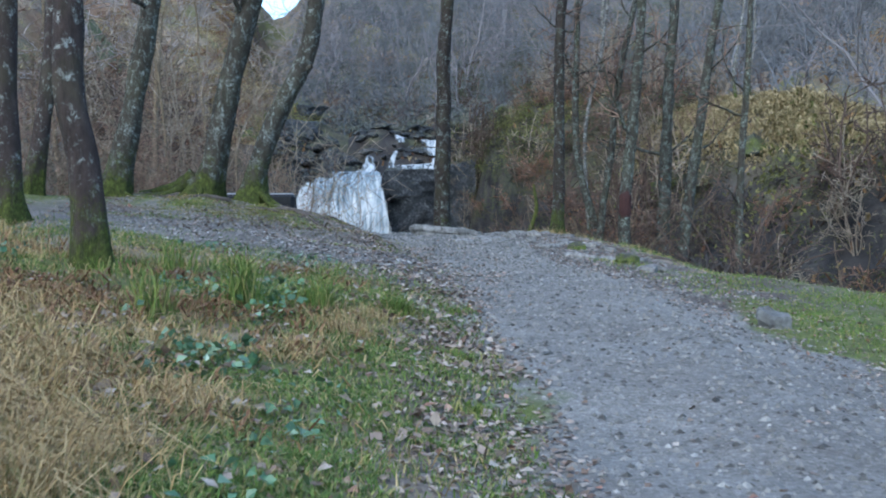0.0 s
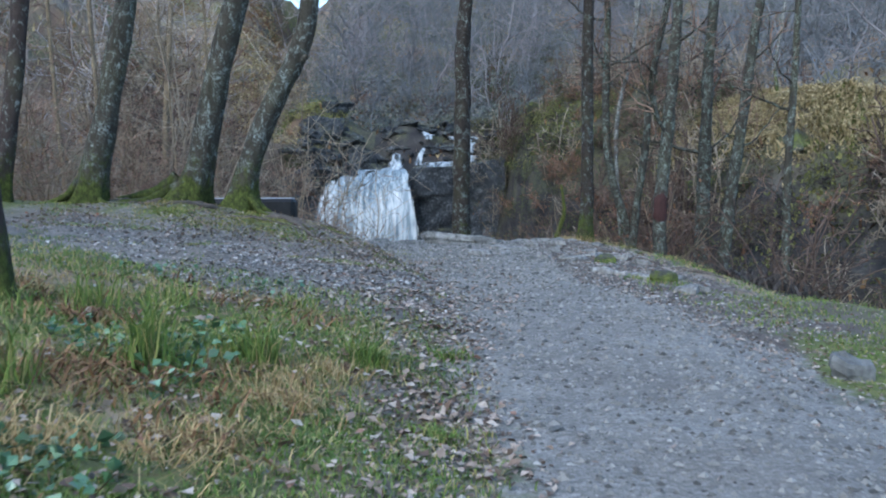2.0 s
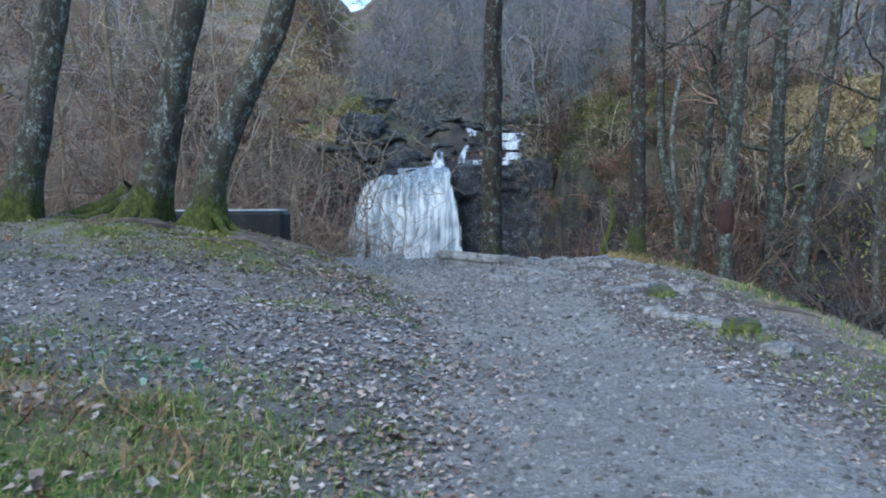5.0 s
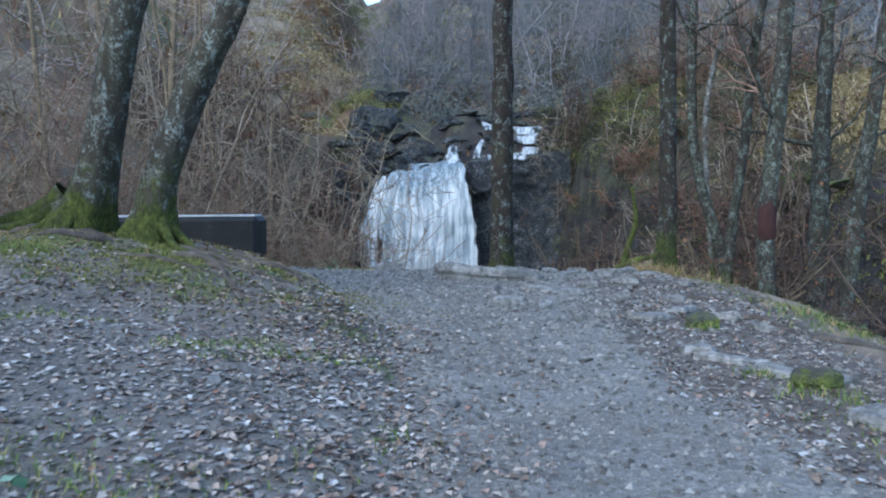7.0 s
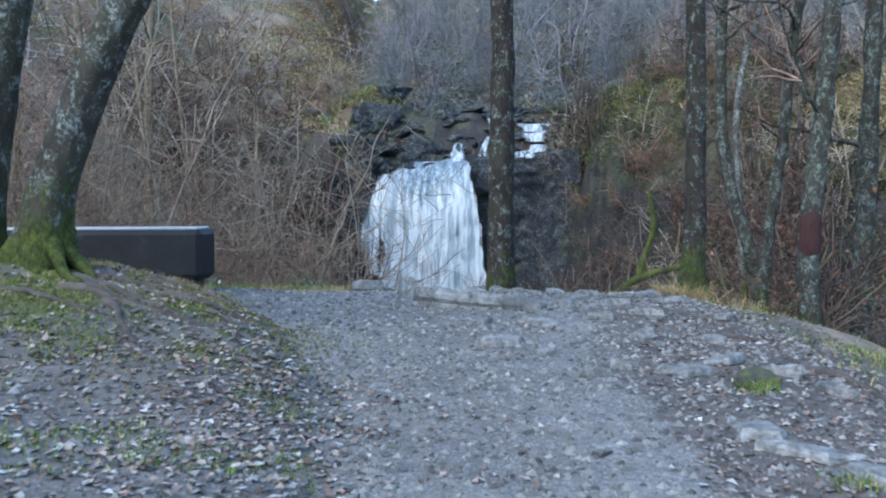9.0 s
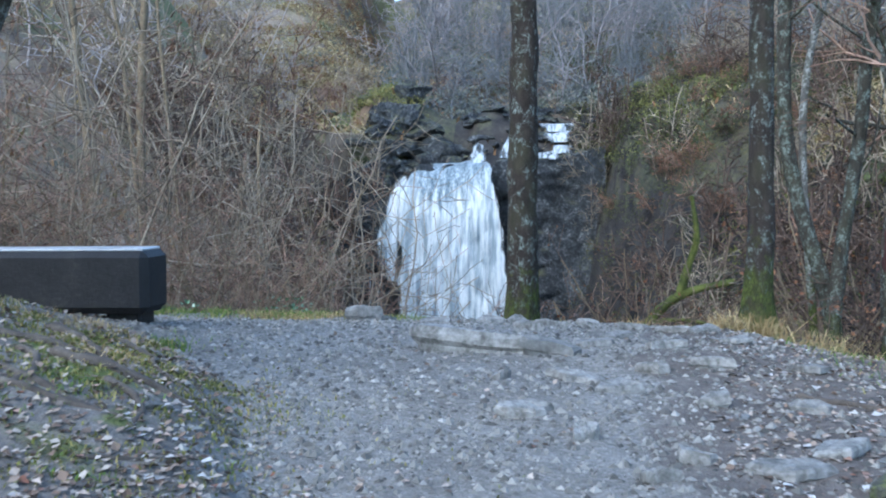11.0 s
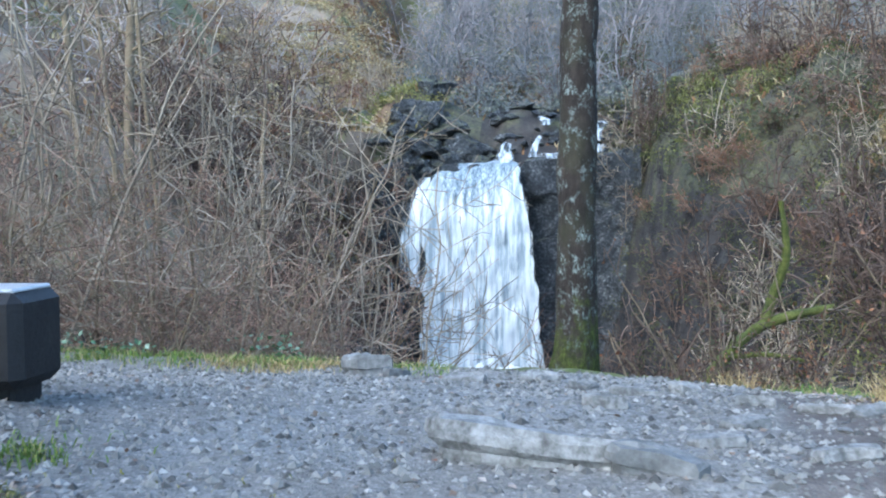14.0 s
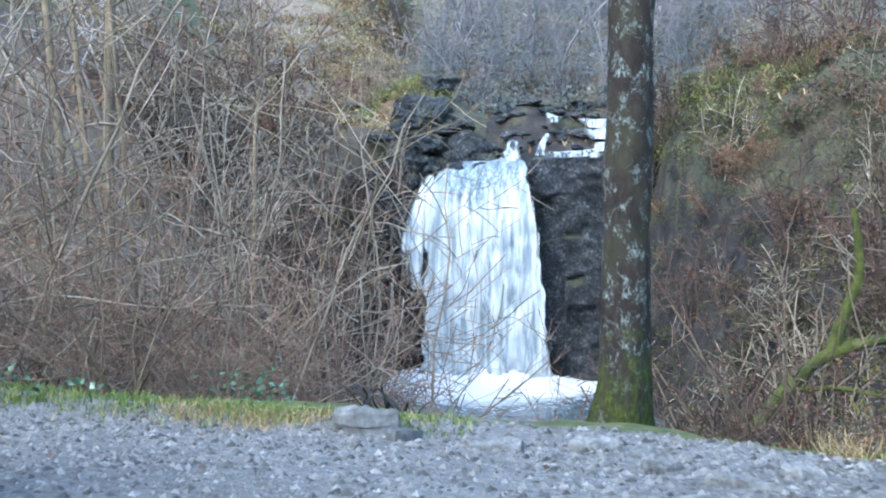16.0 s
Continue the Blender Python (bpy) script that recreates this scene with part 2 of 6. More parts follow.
def crag_material():
    m, n, l, b = material("wet_crag", 0.55, 0.45)
    v = texco(n, l)
    w = n.new("ShaderNodeNewGeometry")
    k, f = noise_tex(n, l, w.outputs["Position"], 1.8, 9, 0.72, 0.3), noise_tex(n, l, w.outputs["Position"], 9, 6, 0.75)
    c = ramp(n, l, blend(n, l, 0.6, k, f), [(0.38, (0.006, 0.008, 0.011)), (0.47, (0.02, 0.024, 0.029)), (0.53, (0.05, 0.056, 0.062)), (0.575, (0.12, 0.127, 0.131)), (0.65, (0.34, 0.35, 0.35))])
    sep = n.new("ShaderNodeSeparateXYZ")
    l.new(w.outputs["Normal"], sep.inputs[0])
    top = maths(n, l, "MULTIPLY", ramp(n, l, sep.outputs["Z"], [(0.45, grey(0)), (0.8, grey(1))]), ramp(n, l, noise_tex(n, l, w.outputs["Position"], 1.2, 5), [(0.45, grey(0)), (0.58, grey(0.85))]))
    l.new(blend(n, l, top, c, (0.10, 0.10, 0.045)), b.inputs["Base Color"])
    bump(n, l, b, blend(n, l, 0.6, k, f), 1.0, 0.3)
    return m


M_CRAG = crag_material()
M_MOSSROCK = simple_material("mossy_rock", [(0.3, (0.022, 0.022, 0.02)), (0.45, (0.06, 0.06, 0.05)), (0.55, (0.10, 0.12, 0.03)), (0.75, (0.22, 0.22, 0.06))], 2.0, fine=18, relief=0.8, dist=0.05)
M_CLUMP_GREEN = simple_material("green_low_growth", [(0.36, (0.035, 0.042, 0.018)), (0.48, (0.075, 0.082, 0.032)), (0.58, (0.12, 0.112, 0.048)), (0.68, (0.155, 0.125, 0.07))], 0.45, fine=2.2, relief=0, island=0.3, rough=0.95)
# Darkened and cooled: gorge shade and haze are put into this brown.
M_CLUMP_BROWN = simple_material("shaded_brown_growth", [(0.36, (0.022, 0.022, 0.023)), (0.48, (0.05, 0.044, 0.041)), (0.58, (0.085, 0.068, 0.054)), (0.68, (0.14, 0.088, 0.055))], 0.45, fine=2.2, relief=0, island=0.3, rough=0.95)
M_FARMOSS = simple_material("far_moss", [(0.36, (0.07, 0.082, 0.028)), (0.5, (0.15, 0.158, 0.052)), (0.64, (0.26, 0.235, 0.095))], 0.5, fine=2.5, relief=0, island=0.25, rough=0.95)
M_MOSS = island_material("moss_tufts", [(0, (0.07, 0.075, 0.02)), (0.4, (0.15, 0.162, 0.038)), (0.75, (0.25, 0.232, 0.075)), (1, (0.37, 0.31, 0.135))], 0.95)
M_BARK = bark_material("alder_bark", (0.05, 0.038, 0.034), (0.28, 0.30, 0.28), 0.95, 0.615)
M_BARK_LICHEN = bark_material("lichened_bark", (0.052, 0.046, 0.036), (0.20, 0.232, 0.20), 1.15, 0.555)
M_BANK_BARK = bark_material("bank_tree_bark", (0.05, 0.044, 0.034), (0.235, 0.262, 0.242), 1.05, 0.568)
M_RIM_BARK = bark_material("rim_tree_bark", (0.036, 0.028, 0.023), (0.21, 0.24, 0.22), 1.35, 0.595)
M_BIRCH = bark_material("birch_bark", (0.11, 0.105, 0.095), (0.33, 0.335, 0.32), 1.9, 0.53)
M_REDBARK = simple_material("stripped_red_wood", [(0.3, (0.02, 0.011, 0.010)), (0.6, (0.06, 0.025, 0.022)), (0.8, (0.12, 0.06, 0.048))], 10, (1, 1, 0.3), relief=0.8)
M_ROOT = simple_material("bare_root_wood", [(0.3, (0.03, 0.024, 0.02)), (0.55, (0.085, 0.07, 0.058)), (0.8, (0.20, 0.18, 0.15))], 9, fine=45, relief=0.7)
M_TWIG = simple_material("bare_brown_twigs", [(0.3, (0.055, 0.036, 0.026)), (0.48, (0.16, 0.10, 0.073)), (0.62, (0.31, 0.205, 0.15)), (0.8, (0.45, 0.335, 0.245))], 1.3, fine=9, relief=0, island=0.65)
M_PALE_TWIG = simple_material("pale_lichened_twigs", [(0.3, (0.095, 0.075, 0.056)), (0.5, (0.22, 0.178, 0.132)), (0.75, (0.42, 0.37, 0.295))], 1.5, fine=9, relief=0, island=0.5)
M_STEM = simple_material("hazel_stems", [(0.3, (0.055, 0.042, 0.028)), (0.55, (0.16, 0.122, 0.078)), (0.8, (0.32, 0.26, 0.17))], 3, fine=25, relief=0.3, island=0.5)
# Darker copy of the brown twigs; its colour stands in for gorge shade.
M_SHADED_TWIG = simple_material("shaded_brown_twigs", [(0.3, (0.04, 0.028, 0.024)), (0.55, (0.105, 0.072, 0.055)), (0.8, (0.20, 0.14, 0.10))], 1.2, fine=8, relief=0, island=0.5)
# Lifted pale: haze over the hillside is put into this wood's colour.
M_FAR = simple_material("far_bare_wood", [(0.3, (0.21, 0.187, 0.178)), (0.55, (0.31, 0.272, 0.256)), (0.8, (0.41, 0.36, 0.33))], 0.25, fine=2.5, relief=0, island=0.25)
# The next three are greyed and blued, so their colour holds the distance haze.
M_FAR_DARK = simple_material("far_dark_hazed_wood", [(0.3, (0.10, 0.106, 0.117)), (0.55, (0.155, 0.162, 0.173)), (0.8, (0.215, 0.22, 0.226))], 0.25, fine=2.5, relief=0, island=0.2)
M_FAR_HAZE = simple_material("far_hazed_wood", [(0.3, (0.15, 0.143, 0.15)), (0.55, (0.215, 0.203, 0.21)), (0.8, (0.29, 0.272, 0.272))], 0.25, fine=2.5, relief=0, island=0.15)
M_BRUSH = simple_material("hazed_hill_brush", [(0.36, (0.085, 0.092, 0.10)), (0.46, (0.125, 0.134, 0.138)), (0.52, (0.125, 0.145, 0.115)), (0.58, (0.21, 0.19, 0.165)), (0.66, (0.30, 0.245, 0.18))], 0.45, fine=2.0, relief=0, island=0.2, rough=0.95)
M_EVERGREEN = island_material("dark_evergreen_leaves", [(0, (0.03, 0.045, 0.022)), (0.6, (0.06, 0.085, 0.035)), (1, (0.12, 0.14, 0.06))], 0.5)
M_GRASS = island_material("green_grass", [(0, (0.06, 0.10, 0.02)), (0.5, (0.125, 0.205, 0.035)), (0.8, (0.22, 0.26, 0.06)), (1, (0.38, 0.31, 0.13))], 0.7)
M_BANKGRASS = island_material("rough_bank_grass", [(0, (0.04, 0.07, 0.018)), (0.3, (0.09, 0.17, 0.03)), (0.62, (0.16, 0.24, 0.05)), (0.8, (0.34, 0.29, 0.12)), (1, (0.50, 0.37, 0.18))], 0.75)
M_TURF = island_material("bright_turf", [(0, (0.06, 0.10, 0.025)), (0.45, (0.11, 0.185, 0.035)), (0.75, (0.19, 0.25, 0.06)), (1, (0.40, 0.34, 0.16))], 0.7)
M_DRYGRASS = island_material("dry_grass", [(0, (0.22, 0.14, 0.06)), (0.4, (0.42, 0.285, 0.125)), (0.8, (0.58, 0.44, 0.23)), (1, (0.17, 0.165, 0.05))], 0.75)
M_LEAF = island_material("withered_leaves", [(0, (0.085, 0.052, 0.037)), (0.3, (0.20, 0.14, 0.105)), (0.6, (0.32, 0.26, 0.215)), (0.9, (0.43, 0.38, 0.33)), (1, (0.20, 0.08, 0.048))], 0.7)
M_LITTER = island_material("leaf_litter", [(0, (0.07, 0.052, 0.042)), (0.3, (0.20, 0.145, 0.11)), (0.6, (0.36, 0.285, 0.235)), (0.85, (0.52, 0.45, 0.39)), (1, (0.28, 0.12, 0.07))], 0.75)
M_IVY = island_material("bramble_leaves", [(0, (0.03, 0.075, 0.03)), (0.5, (0.065, 0.15, 0.065)), (0.85, (0.12, 0.23, 0.12)), (1, (0.26, 0.36, 0.26))], 0.4, 0.5)
M_BRACKEN = island_material("dead_bracken", [(0, (0.10, 0.05, 0.028)), (0.4, (0.20, 0.105, 0.055)), (0.8, (0.31, 0.185, 0.09)), (1, (0.16, 0.15, 0.05))], 0.9)
M_HILLGRASS = island_material("tawny_hill_grass", [(0, (0.17, 0.15, 0.07)), (0.4, (0.34, 0.265, 0.14)), (0.8, (0.48, 0.38, 0.21)), (1, (0.58, 0.48, 0.28))], 0.9)
M_COPPER = island_material("copper_leaves", [(0, (0.12, 0.05, 0.028)), (0.5, (0.21, 0.095, 0.05)), (1, (0.30, 0.155, 0.085))], 0.8)
M_BENCH = simple_material("dark_bench_stone", [(0.3, (0.006, 0.006, 0.007)), (0.55, (0.015, 0.015, 0.016)), (0.8, (0.06, 0.06, 0.048))], 5, rough=0.6, fine=45, relief=0.5)
# Pale base colour imitates the sky reflected on the dark stone.
M_BENCHTOP = simple_material("sky_sheen_bench_top", [(0.3, (0.22, 0.23, 0.24)), (0.55, (0.42, 0.43, 0.44)), (0.8, (0.58, 0.59, 0.60))], 5, rough=0.3, fine=45, relief=0.3, spec=0.6)
M_FALL = water_fall_material("falling_water", 0.14, (0.22, 0.26, 0.28))
M_VEIL = water_fall_material("thin_falling_water", 0.30, (0.12, 0.16, 0.18))
M_CASCADE = water_fall_material("broken_stream_water", 0.335, (0.08, 0.11, 0.13))
M_POOL = pool_material()


# ---- mesh tools ----
def mesh_of(name, verts, faces, mat, smooth=True):
    """A mesh from an array of places and an array (or several) of faces with equal corner counts."""
    me = bpy.data.meshes.new(name)
    verts = np.asarray(verts, dtype=np.float32)
    groups = [np.asarray(f, dtype=np.int32) for f in (faces if isinstance(faces, list) else [faces]) if len(f)]
    me.vertices.add(len(verts))
    me.vertices.foreach_set("co", verts.ravel())
    corners = np.concatenate([g.ravel() for g in groups])
    sizes = np.concatenate([np.full(len(g), g.shape[1], dtype=np.int32) for g in groups])
    me.loops.add(len(corners))
    me.loops.foreach_set("vertex_index", corners)
    me.polygons.add(len(sizes))
    me.polygons.foreach_set("loop_start", np.concatenate([[0], np.cumsum(sizes)[:-1]]).astype(np.int32))
    me.update(calc_edges=True)
    me.polygons.foreach_set("use_smooth", np.full(len(sizes), smooth))
    me.materials.append(mat)
    me.validate()
    return me


def part(name, me, parent, label=""):
    ob = new(name, me)
    ob.parent = parent
    return tagged(ob, label)


def thing(name, x, y, z, label, category, group="", turn=0.0):
    ob = new(name)
    ob.empty_display_size = 0.1
    ob.matrix_world = pose(x, y, z, 0, 0, turn)
    return tagged(ob, label, category, group)


def tubes(lines, sides):
    """Tapered tubes round many lines: a list of (places n x 3, radii n). Returns places and quads."""
    V, F, base = [], [], 0
    by_n = {}
    for p, r in lines:
        by_n.setdefault(len(p), []).append((p, r))
    ang = np.arange(sides) * 2 * np.pi / sides
    for n, group in by_n.items():
        P = np.array([g[0] for g in group], dtype=float)
        R = np.array([g[1] for g in group], dtype=float)
        T = np.gradient(P, axis=1)
        T /= np.linalg.norm(T, axis=2, keepdims=True) + 1e-9
        ref = np.where(np.abs(T[:, :1, 2:3]) > 0.8, np.array([1.0, 0, 0]), np.array([0, 0, 1.0]))
        A = np.cross(T, np.broadcast_to(ref, T.shape))
        A /= np.linalg.norm(A, axis=2, keepdims=True) + 1e-9
        B = np.cross(T, A)
        ring = P[:, :, None] + R[:, :, None, None] * (A[:, :, None] * np.cos(ang)[:, None] + B[:, :, None] * np.sin(ang)[:, None])
        m = len(group)
        V.append(ring.reshape(-1, 3))
        i, j, k = np.meshgrid(np.arange(m), np.arange(n - 1), np.arange(sides), indexing="ij")
        a = base + (i * n + j) * sides + k
        b = base + (i * n + j) * sides + (k + 1) % sides
        F.append(np.stack([a, b, b + sides, a + sides], -1).reshape(-1, 4))
        base += m * n * sides
    return np.concatenate(V), np.concatenate(F)


def curve_through(points, count):
    """A smooth line of count places through a few given ones."""
    p = np.asarray(points, float)
    t = np.concatenate([[0], np.cumsum(np.linalg.norm(np.diff(p, axis=0), axis=1))])
    m = np.gradient(p, t, axis=0)
    s = np.linspace(0, t[-1], count)
    k = np.clip(np.searchsorted(t, s, side="right") - 1, 0, len(t) - 2)
    h = (t[k + 1] - t[k])[:, None]
    u = ((s - t[k])[:, None]) / h
    return (2 * u**3 - 3 * u**2 + 1) * p[k] + (u**3 - 2 * u**2 + u) * h * m[k] + (-2 * u**3 + 3 * u**2) * p[k + 1] + (u**3 - u**2) * h * m[k + 1]


def sprig(rng, start, way, length, radius, n, wild, lift):
    """One crooked branch: its places and radii."""
    d = np.asarray(way, float)
    d = d / np.linalg.norm(d)
    out = [np.asarray(start, float)]
    for _ in range(n - 1):
        d = d + rng.normal(0, wild, 3) + np.array([0, 0, lift])
        d /= np.linalg.norm(d)
        out.append(out[-1] + d * length / (n - 1))
    return np.array(out), radius * np.linspace(1, 0.35, n)


def branch_out(rng, line, lines, level, counts, spread, shrink, n, wild, lift, start=0.25):
    """Side branches along a line, and theirs in turn."""
    if level >= len(counts):
        return
    p, r = line
    total = np.sum(np.linalg.norm(np.diff(p, axis=0), axis=1))
    for _ in range(counts[level]):
        u = rng.uniform(start, 0.98) * (len(p) - 1)
        k = min(int(u), len(p) - 2)
        here = p[k] + (p[k + 1] - p[k]) * (u - k)
        along = p[k + 1] - p[k]
        along = along / (np.linalg.norm(along) + 1e-9)
        side = rng.normal(0, 1, 3)
        side -= along * side.dot(along)
        side /= np.linalg.norm(side) + 1e-9
        way = along * rng.uniform(0.35, 1.0) + side * spread
        child = sprig(rng, here, way, total * shrink * rng.uniform(0.55, 1.25) * (1.15 - 0.5 * u / len(p)), max(r[k] * 0.6, 0.003), n, wild, lift)
        lines.append(child)
        branch_out(rng, child, lines, level + 1, counts, spread, shrink, n, wild, lift, 0.15)


def leaf_cards(rng, places, size, up=0.5, long=1.6):
    """Small bent four-cornered leaves at the places."""
    m = len(places)
    d = rng.normal(0, 1, (m, 3))
    d[:, 2] *= 1 - up
    d /= np.linalg.norm(d, axis=1, keepdims=True)
    nrm = rng.normal(0, 1 - up * 0.8, (m, 3)) + np.array([0, 0, up * 2])
    w = np.cross(d, nrm)
    w /= np.linalg.norm(w, axis=1, keepdims=True) + 1e-9
    nrm = np.cross(w, d)
    s = (size * rng.uniform(0.6, 1.4, m))[:, None]
    c = np.asarray(places)
    V = np.stack([c, c + d * s * 0.55 * long / 1.6 + w * s * 0.42 + nrm * s * 0.12, c + d * s * long / 1.6 * 1.2 + nrm * s * rng.uniform(-0.3, 0.2, m)[:, None], c + d * s * 0.55 * long / 1.6 - w * s * 0.42 + nrm * s * 0.12], 1)
    a = np.arange(m)[:, None] * 4
    F = np.concatenate([a + np.array([0, 1, 2]), a + np.array([0, 2, 3])])
    return V.reshape(-1, 3), F


def blades(rng, places, height, width, lean):
    """Grass blades: a quad and a tip each."""
    m = len(places)
    c = np.asarray(places)
    a = rng.uniform(0, 2 * np.pi, m)
    w = np.stack([np.cos(a), np.sin(a), np.zeros(m)], 1) * (width * rng.uniform(0.6, 1.4, m))[:, None]
    h = (height * rng.uniform(0.45, 1.3, m))[:, None]
    b = rng.uniform(0, 2 * np.pi, m)
    bend = np.stack([np.cos(b), np.sin(b), np.zeros(m)], 1) * (lean * rng.uniform(0.2, 1.5, m))[:, None]
    mid = c + h * 0.55 * (np.array([0, 0, 1.0]) + bend * 0.5)
    tip = c + h * (np.array([0, 0, 1.0]) * (1 - 0.35 * np.linalg.norm(bend, axis=1)[:, None]) + bend * 1.25)
    V = np.stack([c - w, c + w, mid + w * 0.8, mid - w * 0.8, tip], 1).reshape(-1, 3)
    i = np.arange(m)[:, None] * 5
    return V, [i + np.array([0, 1, 2, 3]), i + np.array([3, 2, 4])]


def rough_rock(rng, size, seed, angular=0.35, detail=3):
    """A weathered rock: an icosphere cut by a few planes and roughened. Its foot lies at z = 0."""
    bm = bmesh.new()
    bmesh.ops.create_icosphere(bm, subdivisions=detail, radius=1)
    cuts = [(Vector(rng.normal(0, 1, 3)).normalized(), rng.uniform(0.4, 0.75)) for _ in range(13)]
    for v in bm.verts:
        for nrm, off in cuts:
            over = v.co.dot(nrm) - off
            if over > 0:
                v.co -= nrm * over
        v.co *= 1 + angular * 0.5 * noise.noise(v.co * 1.7 + Vector((seed, 0, 0))) + angular * 0.2 * noise.noise(v.co * 5.3 + Vector((0, seed, 0))) + angular * 0.1 * noise.noise(v.co * 12.0 + Vector((0, 0, seed)))
    for v in bm.verts:
        v.co.x, v.co.y, v.co.z = v.co.x * size[0] / 2, v.co.y * size[1] / 2, v.co.z * size[2] / 2 + size[2] * 0.28
    me = bpy.data.meshes.new("rock")
    bm.to_mesh(me)
    bm.free()
    return me


# ---- lie of the land ----
LATTICES = {}


def lattice(seed):
    if seed not in LATTICES:
        LATTICES[seed] = np.random.RandomState(seed).uniform(-1, 1, (64, 64))
    return LATTICES[seed]


def smooth_noise(x, y, scale, seed):
    """Value noise on a lattice, for arrays."""
    table = lattice(seed)
    u, v = x / scale + 1000, y / scale + 1000
    i, j = np.floor(u).astype(int), np.floor(v).astype(int)
    fu, fv = u - i, v - j
    fu, fv = fu * fu * (3 - 2 * fu), fv * fv * (3 - 2 * fv)
    a, b, c, d = table[i % 64, j % 64], table[(i + 1) % 64, j % 64], table[i % 64, (j + 1) % 64], table[(i + 1) % 64, (j + 1) % 64]
    return (a * (1 - fu) + b * fu) * (1 - fv) + (c * (1 - fu) + d * fu) * fv


def soft_max(a, b, k):
    h = np.clip(0.5 + 0.5 * (a - b) / k, 0, 1)
    return b * (1 - h) + a * h + k * h * (1 - h)


def path_left(y):
    return np.interp(y, [-5, 3, 5, 6, 9, 11, 12.2, 13.0, 13.3, 13.6, 14.0, 15.0, 17], [0.5, 0.3, 0.22, 0.12, 0.0, -0.35, -0.8, -1.1, -1.4, -1.9, -2.4, -3.3, -4.2])


def path_right(y):
    return np.interp(y, [-5, 3, 6, 7.5, 8.5, 10, 12, 14, 16, 17.5], [4.0, 2.6, 1.95, 1.75, 1.65, 1.3, 1.2, 1.5, 1.4, 1.0])


def beyond_edge(x, y):
    """Metres beyond the rim of the level ground, on the stream's side."""
    right = x - np.interp(y, [-20, 7.8, 8.6, 9.1, 9.7, 10.8, 13.7, 15.3, 16.2, 17], [11, 7.0, 4.6, 3.0, 2.4, 2.1, 1.8, 1.6, 1.3, 1.0])
    ahead = y - np.interp(x, [-30, -6, -3.2, -1.3, -0.2, 0.9], [19, 18, 17.2, 16.8, 16.6, 16.4])
    return soft_max(right, ahead, 0.5)


def land(x, y):
    x, y = np.asarray(x, float), np.asarray(y, float)
    near = np.interp(y, [-30, -5, 0, 5, 9, 12, 14, 15.2, 16.5, 60], [-1.2, -0.48, -0.26, -0.03, 0.2, 0.36, 0.45, 0.43, 0.30, 0.28])
    lx = np.maximum(path_left(y) - x, 0)
    sharp = np.interp(y, [10.2, 11.4, 13.2, 13.8], [0, 1, 1, 0])
    # The steeper climb past 7 m is added to cut light from the side.
    near = near + (0.185 + 0.05 * sharp) * (1 - np.exp(-lx / (0.85 - 0.55 * sharp))) + 0.085 * np.minimum(lx, 7) + 0.30 * np.maximum(lx - 7, 0)
    near = near + 0.15 * np.exp(-((x + 2.8) ** 2 / 1.3 + (y - 12.2) ** 2 / 0.9))
    near = near + 0.15 * np.exp(-((x + 2.5) ** 2 / 1.0 + (y - 14.2) ** 2 / 0.5))
    # Unseen rise behind the camera, added to block light from the back.
    near = near + 0.2 * np.maximum(-9 - y, 0)
    near = near - 0.05 * np.maximum(x - 1.5, 0)
    near = near + 0.035 * smooth_noise(x, y, 1.3, 1) + 0.022 * smooth_noise(x, y, 0.45, 2) * (1 + np.minimum(lx, 1)) + 0.010 * smooth_noise(x, y, 0.14, 3)
    e = np.maximum(beyond_edge(x, y), 0)
    near = near - np.interp(e, [0, 0.6, 1.6, 3, 6, 10, 60], [0, 0.1, 0.38, 1.15, 3.6, 6.2, 20]) + np.minimum(e, 2) * 0.06 * smooth_noise(x, y, 0.9, 4)
    s = x - np.interp(y, [0, 15, 25, 32, 42, 47, 50, 53, 80], [16, 9, 4.5, 3.0, 2.0, 1.0, 0.1, -0.2, -1])
    w = np.clip((y - 35) / 13, 0, 1)
    w = w * w * (3 - 2 * w)
    mound = np.interp(s, [-1, 0, 1, 4.4, 5.4, 6.4, 8.2, 10.2, 13, 20, 40, 90], [-5.8, -5.6, -4.5, 2.0, 3.9, 4.4, 3.7, 2.5, 2.0, 3.5, 14, 38])
    mound = -5.6 + (mound + 5.6) * np.interp(y, [20, 25, 29], [0.4, 0.72, 1])
    shoulder = np.interp(s, [-1, 0, 0.8, 2, 3.5, 6.2, 8.6, 12, 30, 90], [-5.8, -5.6, -2.5, 3.6, 5.6, 5.9, 5.4, 6.0, 13, 38])
    right = mound * (1 - w) + shoulder * w
    steeper = np.interp(y, [30, 44, 53, 62], [1.0, 2.6, 2.6, 1.2])
    left = np.interp(steeper * (np.interp(y, [12, 22, 30, 42, 49, 53, 80], [-9, -5.5, -5.5, -8.4, -7.9, -7.6, -9]) - x), [-1, 0, 1, 3, 10, 40, 150], [-5.8, -5.4, -3.8, -1.6, 3.0, 17, 42])
    hump = 0.9 * smooth_noise(x, y, 2.6, 15) + 0.45 * smooth_noise(x, y, 1.0, 16)
    right = right + 0.65 * hump * np.clip(s / 2, 0, 1) * np.interp(y, [20, 28, 35, 40, 56, 62], [0, 0.35, 0.35, 1, 1, 0])
    lip = np.interp(x, [-9, -7.2, -6.8, -3.2, -2.9, 0.5, 2], [4.2, 3.9, 2.35, 2.45, 2.5, 2.7, 3.2])
    b = y - (52.3 + 0.3 * smooth_noise(x, y * 0, 1.2, 9))
